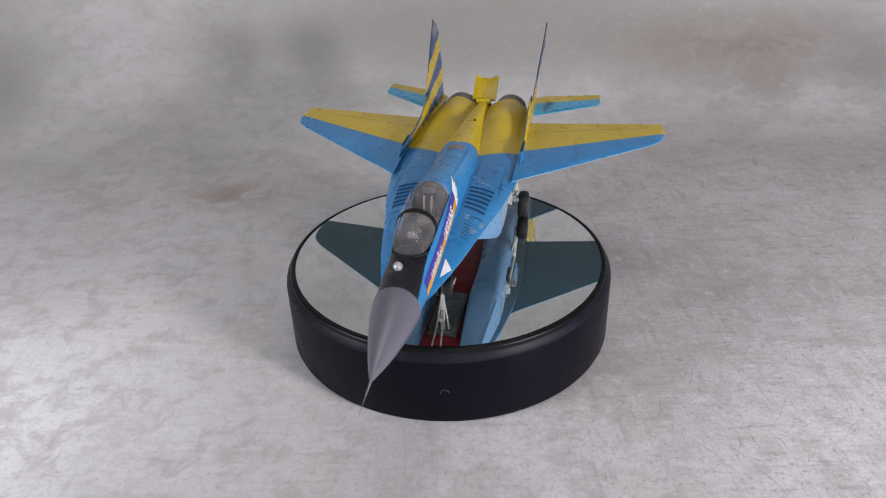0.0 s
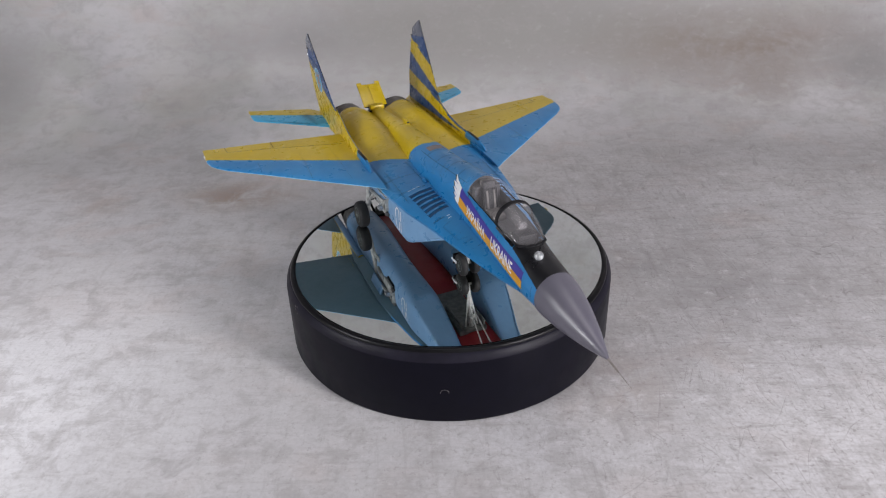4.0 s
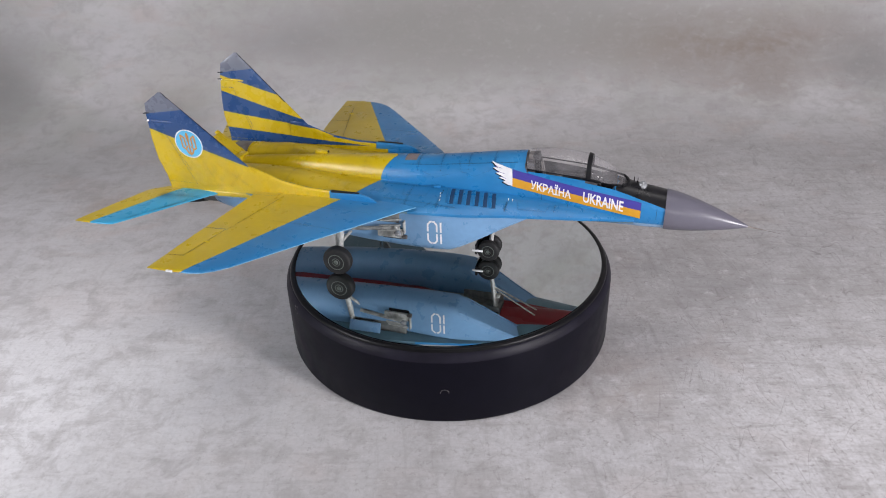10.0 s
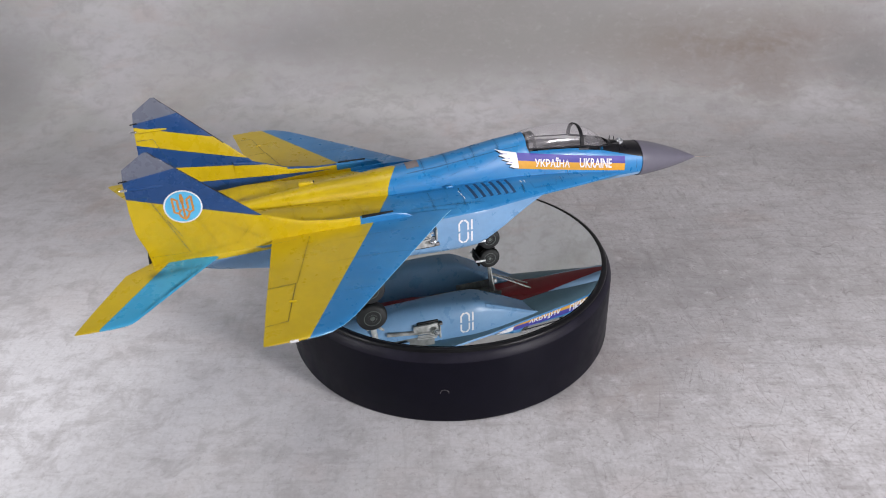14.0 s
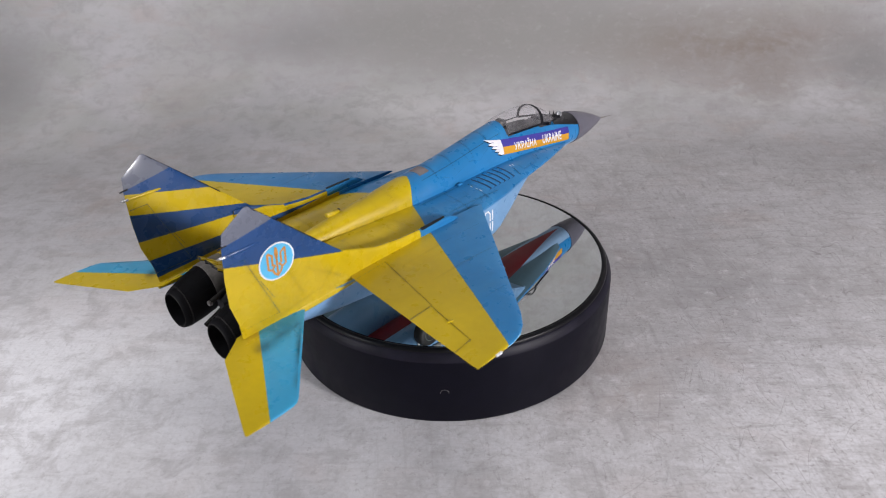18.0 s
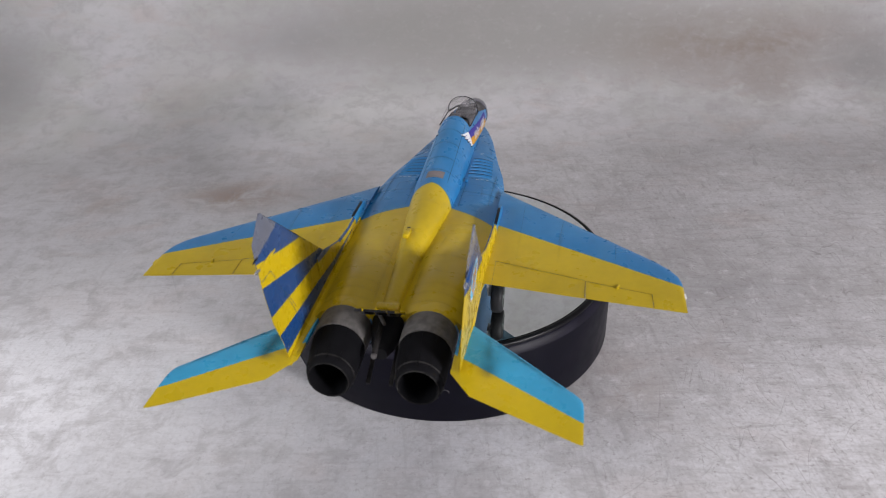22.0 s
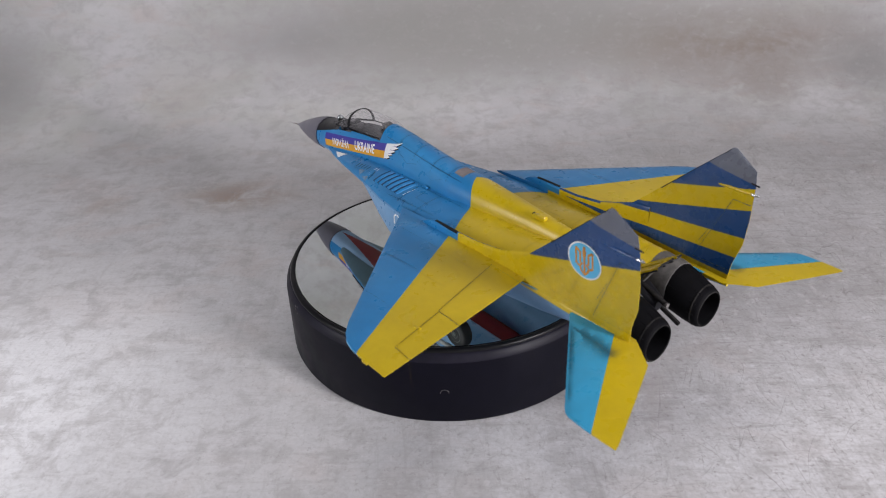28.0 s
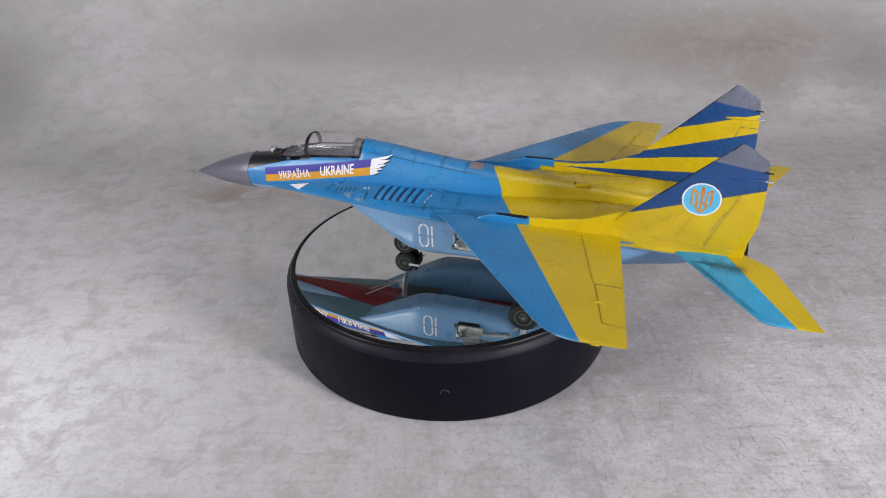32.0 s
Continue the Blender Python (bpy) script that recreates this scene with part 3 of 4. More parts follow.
def cut_piece(bm, planes, gap=0.07):
    """Cuts the region in front of all planes out of a closed shape; returns it, a little smaller, as a shape of its own."""
    piece = bm.copy()
    for co, no in planes:
        no = Vector(no).normalized()
        bmesh.ops.bisect_plane(bm, geom=bm.verts[:] + bm.edges[:] + bm.faces[:], plane_co=co, plane_no=no, dist=1e-4)
        bmesh.ops.bisect_plane(piece, geom=piece.verts[:] + piece.edges[:] + piece.faces[:], plane_co=Vector(co) + no * gap, plane_no=no, dist=1e-4, clear_inner=True)
        bmesh.ops.holes_fill(piece, edges=[e for e in piece.edges if e.is_boundary], sides=0)
    gone = [f for f in bm.faces if all((f.calc_center_median() - Vector(co)).dot(Vector(no)) > 0 for co, no in planes)]
    bmesh.ops.delete(bm, geom=gone, context="FACES")
    return finish(piece)


def build_wing(s, side):
    rows = []
    st = [(22.0, 5.2, 64.2, 29.1, 2.3), (26.0, 9.0, 64.9, 29.1, 2.2), (40, 20.6, 66.8, 29.0, 1.9), (60, 37.4, 69.6, 28.9, 1.5), (71.4, 46.9, 71.0, 28.8, 1.25),
          (74.8, 50.6, 71.5, 28.8, 1.15), (76.8, 54.0, 71.7, 28.8, 1.0), (77.6, 57.0, 71.8, 28.8, 0.8), (77.8, 60.5, 71.7, 28.8, 0.4)]
    for x, y0, y1, z, th in st:
        rows.append([(s * x, y, zz) for y, zz in foil(y0, y1, z, th)])
    bm = finish(loft(rows))
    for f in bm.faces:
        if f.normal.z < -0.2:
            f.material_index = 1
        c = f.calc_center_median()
        # leading-edge highlight put into the colour as a paler blue strip
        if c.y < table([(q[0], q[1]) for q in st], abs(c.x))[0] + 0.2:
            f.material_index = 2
    key = "wing_" + side
    keep_solid(key, bm)
    flap = cut_piece(bm, [((s * 25, 52.8, 29), (-s * 7.2, 26.2, 0)), ((s * 25.2, 60, 29), (s, 0, 0)), ((s * 51.2, 60, 29), (-s, 0, 0))])
    aileron = cut_piece(bm, [((s * 51.2, 60.2, 29), (-s * 4.3, 17.8, 0)), ((s * 51.3, 60, 29), (s, 0, 0)), ((s * 69.2, 60, 29), (-s, 0, 0))])
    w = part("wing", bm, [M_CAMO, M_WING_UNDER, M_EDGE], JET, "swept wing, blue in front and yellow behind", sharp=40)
    part("flap", flap, [M_CAMO, M_WING_UNDER], w, "yellow landing flap", sharp=40)
    part("aileron", aileron, [M_CAMO, M_WING_UNDER], w, "yellow aileron", sharp=40)
    # hinge and panel lines
    lines = [[(25, 52.8), (51.2, 60.0)], [(51.2, 60.2), (51.0, 68.2)], [(51.2, 60.4), (69, 64.6)], [(69, 64.4), (69.4, 70.6)]]
    bm = bmesh.new()
    for a, b in lines:
        n = 12
        stroke([(s * (a[0] + (b[0] - a[0]) * k / n), a[1] + (b[1] - a[1]) * k / n) for k in range(n + 1)], 0.11, bm)
    sw = bmesh.new()
    for a, b in lines + [[(44, 24.5), (43, 53)], [(31, 31), (31, 52)]]:
        soft_stroke([(s * (a[0] + (b[0] - a[0]) * k / 14), a[1] + (b[1] - a[1]) * k / 14) for k in range(15)], 1.8, sw)
    part("wing_wash", lay(sw, [key], "top", 0.03), M_WASH_Y, w, "faint brown-black shading along panel lines", kind="stuff", sharp=0)
    part("hinge_lines", lay(bm, [key], "top", 0.05), M_LINE_Y, w, "dark washed flap and aileron gaps", kind="stuff", sharp=0)
    bm = bmesh.new()
    for a, b in ([(44, 24.5), (43, 40)], [(60, 38.5), (59.8, 48.0)], [(31, 17), (31, 33)]):
        n = 14
        stroke([(s * (a[0] + (b[0] - a[0]) * k / n), a[1] + (b[1] - a[1]) * k / n) for k in range(n + 1)], 0.06, bm)
    part("panel_lines", lay(bm, [key], "top", 0.04), M_LINE, w, "fine dark panel lines", kind="stuff", sharp=0)
    part("flap_actuator", bevelled_box((-0.3, -1.0, -0.35), (0.3, 1.0, 0.30), 0.12, pose(s * 60, 62.2, 29.35, 0, 0, s * 12)), M_YELLOW, w, "small yellow hinge fairing")
    part("tip_light", bevelled_box((-0.35, -1.1, -0.3), (0.5, 1.1, 0.3), 0.12, pose(s * 77.8, 64.0, 28.85)), M_WHITE if s < 0 else M_YELLOW, w, "small wingtip light")


def build_tailplane(s, side):
    low, back = (0.9, 0.0) if s > 0 else (-0.6, -0.4)
    st = [(19.5, 78.5, 101.0, 26.4, 1.6), (25.2, 83.4, 109.0 + back, 26.2 - 0.2 * low, 1.5), (38, 94.2, 114.8 + back, 25.6 - 0.6 * low, 1.2), (49.6, 104.0, 119.9 + back, 25.0 - low, 0.95),
          (50.9, 105.3, 120.4 + back, 25.0 - low, 0.9), (51.5, 106.8, 120.5 + back, 25.0 - low, 0.75), (51.7, 109.4, 120.2 + back, 25.0 - low, 0.5)]
    rows = [[(s * x, y, z) for y, z in foil(y0, y1, z, th, 8)] for x, y0, y1, z, th in st]
    bm = finish(loft(rows))
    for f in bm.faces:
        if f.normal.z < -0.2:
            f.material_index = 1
    keep_solid("tail_" + side, bm)
    tail = part("tailplane", bm, [M_STAB, M_WING_UNDER], JET, "all-moving tailplane, pale blue in front and yellow behind", sharp=40)
    sw = bmesh.new()
    soft_stroke([(s * (27.2 + 0.12 * k), 85.5 + 1.2 * k) for k in range(15)], 8.0, sw)
    soft_stroke([(s * (26.0 + 1.6 * k), 85.0 + 1.35 * k) for k in range(15)], 3.0, sw)
    part("root_wash", lay(sw, ["tail_" + side], "top", 0.03), M_WASH_G, tail, "dark airbrushed shading at the root", kind="stuff", sharp=0)


FIN = [(26.0, 62, 100.6), (32.0, 59.0, 101.2), (38.5, 66.2, 103.0), (46, 74.4, 103.3), (55.4, 84.6, 102.9), (59.8, 89.4, 102.2), (62.3, 92.2, 98.6), (64.3, 94.3, 95.6)]


def fin_x(s, z):
    """The fins lean outwards, the left one a little more."""
    return 21.7 + (z - 25.0) * (0.110 if s > 0 else 0.083)


def build_fin(s, side):
    rows = []
    for z, y0, y1 in FIN:
        th = 1.5 - (z - 26) * 0.018
        n, up, lo = 12, [], []
        for k in range(n + 1):
            u = (1 - math.cos(math.pi * k / n)) / 2
            h = th * (1.5 * math.sqrt(u) * (1 - u) + 0.10) * 0.5
            up.append((s * (fin_x(s, z) + h), y0 + (y1 - y0) * u, z))
            lo.append((s * (fin_x(s, z) - h), y0 + (y1 - y0) * u, z))
        rows.append(up + lo[::-1])
    bm = finish(loft(rows))
    for f in bm.faces:
        if f.normal.x * s < 0:
            f.material_index = 1
        c = f.calc_center_median()
        if 48 < c.z and c.y < table([(z, y0) for z, y0, y1 in FIN], c.z)[0] + 0.35:
            f.material_index = 2
    key = "fin_" + side
    keep_solid(key, bm)
    rudder = cut_piece(bm, [((0, 97.5, 50.5), (0, 21.0, -8.5)), ((0, 98, 50.4), (0, 0, -1)), ((0, 98, 29.6), (0, 0, 1))])
    fin = part("fin", bm, [M_FIN_OUT, M_FIN_IN, M_BLACK], JET, "upright tail fin, dark blue and yellow with a grey tip and fanned stripes inside", sharp=40)
    part("rudder", rudder, [M_FIN_OUT, M_FIN_IN, M_BLACK], fin, "rudder in the fin's colours", sharp=40)
    # forward fairing along the body
    st = [(18.8, 0.2, 29.8, 30.4), (21.0, 0.55, 28.5, 31.8), (24.5, 0.75, 28.2, 32.8), (36, 0.75, 28.2, 32.7), (44, 0.75, 28.0, 32.9), (54, 0.7, 28.0, 34.3), (62, 0.65, 28.0, 37.0), (66.5, 0.52, 28.0, 38.6), (72.5, 0.22, 28.0, 39.0)]
    rows = [ring(y, s * fin_x(s, 30) + s * 1.2 * max(0.0, 1 - (y - 18) / 42), (lo + hi) / 2, w, hi, lo, 3.0, 16) for y, w, lo, hi in st]
    bm = finish(loft(rows))
    for f in bm.faces:
        c = f.calc_center_median()
        f.material_index = 0 if c.y < 34.5 else 3 if 39 < c.y and f.normal.z > 0.35 and f.normal.x * s < 0.1 else 2 if f.normal.x * s < -0.15 and c.y > 36 else 1
    keep_solid("strake_" + side, bm)
    part("fin_root_fairing", bm, [M_BLUE, M_YELLOW, M_FIN_IN, M_DEEP], fin, "narrow fairing running forward from the fin", sharp=50)
    xs = s * (fin_x(s, 30) + 0.95)
    part("dispenser_slot", bevelled_box((xs - 0.42, 25.0, 32.2), (xs + 0.42, 35.4, 33.0), 0.12), M_BLACK, fin, "long black slot")
    # rudder and panel lines on both faces
    for way, dark in ((side, M_LINE), ("in_" + side, M_LINE)):
        bm = bmesh.new()
        for a, b in ([(97.5, 50.5), (89.0, 29.5)], [(97.5, 50.5), (102.6, 50.2)], [(93.5, 42), (90, 35)]):
            stroke([(a[0] + (b[0] - a[0]) * k / 8, a[1] + (b[1] - a[1]) * k / 8) for k in range(9)], 0.11, bm)
        part("panel_lines", lay(bm, [key], way, 0.04), dark, fin, "fine dark panel lines", kind="stuff", sharp=0)
        if way == side:
            sw = bmesh.new()
            for a, b in ([(97.5, 50.5), (89.0, 29.5)], [(90, 52), (80, 30)], [(80, 40), (66, 30)], [(72, 31), (100, 27)], [(70, 36), (76, 29)]):
                soft_stroke([(a[0] + (b[0] - a[0]) * k / 14, a[1] + (b[1] - a[1]) * k / 14) for k in range(15)], 2.0, sw)
            part("fin_wash", lay(sw, [key], way, 0.03), M_WASH_Y, fin, "faint brown-black shading along panel lines", kind="stuff", sharp=0)
    # pod and aerials at the trailing edge
    x = s * fin_x(s, 53.5)
    pod = lathe([(91.5, 0.05), (92.5, 0.4), (96, 0.62), (101.0, 0.6), (102.4, 0.3), (102.6, 0.05)], (x, 0, 53.4), "y", 12)
    for f in pod.faces:
        f.material_index = 1 if f.normal.x * s < 0 else 0
    part("tail_pod", pod, [M_DEEP, M_YELLOW], fin, "slim pod on the fin, dark blue outside and yellow inside")
    part("tail_light", finish(lathe([(101.8, 0.05), (102.2, 0.42), (103.8, 0.40), (104.4, 0.1)], (x, 0, 53.4), "y", 12)), M_SILVER, fin, "silver tip of the pod")
    part("static_wick", finish(tube((s * fin_x(s, 56), 101.5, 56.3), (s * fin_x(s, 56), 103.9, 56.0), 0.28, 0.2)), M_BLACK, fin, "short dark aerial")
    # roundel on the outer face
    cy, cz, r = (88.2 if s < 0 else 86.4), 45.7, 5.5
    for name, r0, r1, mt, up in (("roundel_ring", 0.92, 1.0, M_WHITE, 0.10), ("roundel", 0.0, 0.93, M_ROUND, 0.09)):
        bm = bmesh.new()
        grid = [[bm.verts.new((cy + math.cos(a) * r * q, cz + math.sin(a) * r * q, 0)) for a in (2 * math.pi * k / 40 for k in range(40))] for q in (max(r0, 0.02), (r0 + r1) / 2, r1)]
        for p, q in zip(grid, grid[1:]):
            for k in range(40):
                bm.faces.new((p[k], p[(k + 1) % 40], q[(k + 1) % 40], q[k]))
        part(name, lay(bm, [key], side, up), mt, fin, "white ring" if r0 else "round light blue decal", sharp=0)
    bm = bmesh.new()
    strokes = [[(0, 4.3), (-0.3, 2.6), (0, 0.4), (0.3, 2.6), (0, 4.3)], [(-2.7, 3.3), (-2.7, -1.5), (-1.6, -2.1), (-0.6, -0.8)], [(2.7, 3.3), (2.7, -1.5), (1.6, -2.1), (0.6, -0.8)],
               [(-2.7, 3.3), (-1.35, 2.2), (-1.35, -0.9)], [(2.7, 3.3), (1.35, 2.2), (1.35, -0.9)], [(-1.5, -2.0), (-1.0, -3.3), (0, -4.3), (1.0, -3.3), (1.5, -2.0)], [(0, 0.6), (0, -4.0)]]
    for st in strokes:
        pts = []
        for a, b in zip(st, st[1:]):
            pts += [(cy - s * -(a[0] + (b[0] - a[0]) * k / 3), cz + a[1] + (b[1] - a[1]) * k / 3) for k in range(3)]
        pts.append((cy + s * st[-1][0], cz + st[-1][1]))
        stroke(pts, 0.62, bm)
    part("trident_emblem", lay(bm, [key], side, 0.14), M_GOLD, fin, "ochre trident on the roundel", sharp=0)


def build_boom(s, side):
    st = [(56, 1.7, 25.6, 28.4), (66, 1.7, 25.2, 28.2), (80, 1.6, 24.8, 27.8), (94, 1.3, 24.6, 27.2), (101.5, 0.6, 24.8, 26.6)]
    rows = [ring(y, s * (20.6 + (y - 56) * 0.018), (lo + hi) / 2, w, hi, lo, 3.0, 20) for y, w, lo, hi in st]
    bm = finish(loft(rows))
    for f in bm.faces:
        if f.normal.z < -0.3:
            f.material_index = 1
    part("tail_boom", bm, [M_YELLOW, M_UNDER], JET, "yellow boom that carries fin and tailplane", sharp=45)


# ---- engines ----
NACELLE = [(-33, 10.9, 3.3, 26.9, 26.5, 6.0), (-24, 11.8, 4.3, 27.0, 21.8, 6.0), (-15, 12.9, 5.3, 27.2, 16.8, 6.0), (-6, 13.9, 6.1, 27.4, 11.8, 4.6), (2, 14.0, 6.3, 28.0, 10.8, 3.2), (12, 14.0, 6.4, 28.0, 10.5, 2.5), (25, 13.8, 6.6, 28.5, 10.8, 2.2),
           (45, 13.0, 7.3, 29.5, 12.2, 2.1), (66, 12.0, 7.9, 31.0, 14.6, 2.2), (82, 11.5, 7.9, 32.9, 16.9, 2.05), (85.6, 11.5, 7.3, 32.7, 17.8, 2.0)]


def build_nacelle(s, side):
    rows = []
    for k in range(61):
        y = -33 + 118.6 * k / 60
        cx, w, top, bot, p = table(NACELLE, y)
        rows.append(ring(y, s * cx, (top + bot) / 2, w, top, bot, p, 40))
    bm = finish(loft(rows))
    for f in bm.faces:
        c = f.calc_center_median()
        if c.y > 40 and c.z > 29.0 and f.normal.z > 0.1:
            f.material_index = 1
    key = "nacelle_" + side
    keep_solid(key, bm)
    nac = part("engine_nacelle", bm, [M_UNDER, M_YELLOW], JET, "pale blue intake trunk with a slanted front", sharp=50)
    # framed door on the slanted front face, darker blue in place of recess shade
    def slant(u, v, lift):
        """u across -1 to 1, v from the front edge to the lip."""
        y = -31.6 + 25.3 * v
        cx, w, top, bot, p = table(NACELLE, y)
        q = (1 - min(abs(u), 0.985) ** p) ** (1 / p)
        return (s * cx + u * (w - 0.1), y - lift * 0.5, (top + bot) / 2 - (top - bot) / 2 * q + 0.05 - lift * 0.87)
    bm = bmesh.new()
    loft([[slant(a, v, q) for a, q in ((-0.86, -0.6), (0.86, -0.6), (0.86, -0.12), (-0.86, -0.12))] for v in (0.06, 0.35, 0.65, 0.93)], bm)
    part("intake_door", finish(bm, False), M_DOOR, nac, "closed intake door, blue darkened for recess shade", sharp=0)
    for u0, u1, v0, v1 in ((-0.95, -0.88, 0.0, 0.93), (0.88, 0.95, 0.0, 0.93), (-0.88, 0.88, 0.0, 0.04), (-0.88, 0.88, 0.90, 0.93)):
        bm = bmesh.new()
        loft([[slant(u0, v, -0.5), slant(u1, v, -0.5), slant(u1, v, 0.5), slant(u0, v, 0.5)] for v in (v0, v0 + (v1 - v0) * 0.35, v0 + (v1 - v0) * 0.7, v1)], bm)
        part("intake_lip", finish(bm, False), M_UNDER, nac, "raised edge of the intake", sharp=0)
    # nozzle
    def barrel(st, count=48, wave=0.0):
        out = []
        for y, r, cz in st:
            out.append([(s * 11.5 + math.cos(a) * (r + wave * (k % 2)), y, cz + math.sin(a) * (r + wave * (k % 2))) for k, a in ((k, 2 * math.pi * k / count) for k in range(count))])
        return out
    part("shroud_ring", finish(loft(barrel([(83.6, 7.2, 25.4), (85.0, 7.35, 25.45), (90.5, 7.2, 25.3), (92.2, 7.05, 25.1), (92.2, 6.4, 25.1), (87.5, 6.3, 25.3)]), cap=False)), M_WORN, nac, "burnt bare-metal shroud ring", sharp=50)
    noz = part("nozzle", finish(loft(barrel([(90.5, 6.75, 25.2), (92.4, 6.95, 24.8), (96.5, 6.75, 23.6), (100.2, 6.25, 22.5), (101.6, 5.9, 22.2), (102.4, 5.5, 22.05), (102.5, 5.0, 22.05), (99, 4.7, 22.6), (93, 5.2, 24.3), (88.5, 5.2, 25.0), (88.4, 0.1, 25.0)], 48, 0.10), cap=False)), M_SOOT, nac, "sooty black exhaust nozzle", sharp=60)
    part("nozzle_ring", finish(loft(barrel([(102.2, 5.25, 22.1), (102.4, 5.45, 22.05), (102.65, 5.25, 22.0), (102.5, 5.05, 22.05), (102.2, 5.25, 22.1)], 40), cap=False)), M_RING, noz, "thin worn metal ring")
    part("nozzle_ring", finish(loft(barrel([(100.1, 6.25, 22.5), (100.4, 6.40, 22.45), (100.7, 6.22, 22.4), (100.4, 6.05, 22.45), (100.1, 6.25, 22.5)], 40), cap=False)), M_RING, noz, "thin worn metal ring")
    for k in range(12):
        a = 2 * math.pi * k / 12
        bm = tube((s * 11.5 + math.cos(a) * 6.95, 92.6, 24.75 + math.sin(a) * 6.95), (s * 11.5 + math.cos(a) * 6.1, 101.2, 22.3 + math.sin(a) * 6.1), 0.14, 0.12, 6)
        part("petal_rib", finish(bm), M_SOOT, noz)


def build_tail_centre():
    bm = finish(loft([ring(y, 0, (lo + hi) / 2, w, hi, lo, 2.6, 20) for y, w, lo, hi in ((83.0, 4.6, 21.6, 31.2), (87, 4.0, 21.8, 30.2), (91, 3.0, 22.4, 28.2), (94, 1.8, 23.0, 26.4))]))
    part("brake_chute_housing", bm, M_BLACK, JET, "dark housing between the exhausts")
    for s in (1, -1):
        part("lower_airbrake_arm", bevelled_box((-0.5, 0, -0.6), (0.5, 11.4, 0.6), 0.2, pose(s * 3.0 - 0.5, 88.4, 23.4, -24)), M_RING, JET, "small worn metal arm between the exhausts")
    rod = part("chute_rod", finish(tube((0.8, 86.0, 30.0), (0.8, 96.5, 26.4), 0.75)), M_RING, JET, "slim dark rod between the exhausts")
    part("rod_tip", finish(lathe([(96.2, 0.05), (96.3, 0.8), (97.2, 0.75), (97.5, 0.1)], (0.8, 0, 26.3), "y", 12)), M_STEEL, rod, "bright metal tip")
    # upper airbrake, hinged at its front and raised
    lean = pose(0, 84.6, 31.4, 36)
    bm = bevelled_box((-5.3, 0.0, -0.35), (5.3, 12.2, 0.35), 0.2, lean)
    for f in bm.faces:
        f.material_index = 1 if f.normal.z < -0.2 or f.normal.y > 0.5 else 0
    brake = part("airbrake", bm, [M_YELLOW, M_BLACK], JET, "raised yellow airbrake plate")
    part("hinge_block", bevelled_box((-3.2, 81.8, 30.6), (3.2, 84.8, 32.7), 0.4), M_YELLOW, brake, "yellow block at the hinge")
    for x in (-3.3, 0.0, 3.3):
        part("rib", bevelled_box((x - 0.25, 1.0, -1.0), (x + 0.25, 11.4, -0.36), 0.1, lean), M_BLACK, brake)
    part("jack", finish(tube((0, 87, 28.5), (0, 91, 35.0), 0.5)), M_WORN, brake, "worn metal jack")
    for x in (-4.2, 4.2):
        bm = bevelled_box((x - 1.1, 11.6, -0.35), (x + 1.1, 13.4, 0.35), 0.15, lean)
        for f in bm.faces:
            f.material_index = 1 if f.normal.z < -0.2 or f.normal.y > 0.5 else 0
        part("horn", bm, [M_YELLOW, M_BLACK], brake)
    part("crest", bevelled_box((-0.5, 0.5, 0.3), (0.5, 11.8, 0.6), 0.1, lean), M_YELLOW, brake)


# ---- cockpit ----
GLASS_ARCS = [(-62.4, 3.0, 35.2, 35.8), (-60.6, 4.4, 36.2, 37.5), (-58.2, 5.2, 36.7, 39.8), (-55, 5.7, 37.2, 42.0), (-50, 5.9, 38.1, 44.2), (-46, 6.0, 38.5, 45.0),
              (-41, 6.05, 38.9, 45.4), (-35, 6.05, 39.4, 45.2), (-29.2, 5.9, 39.8, 44.2)]


def arc(y, w, lo, hi, grow=0.0, count=20):
    out = []
    for k in range(count + 1):
        a = math.pi * k / count
        out.append((math.cos(a) * (w + grow), y, lo + math.sin(a) ** 0.85 * (hi - lo + grow)))
    return out


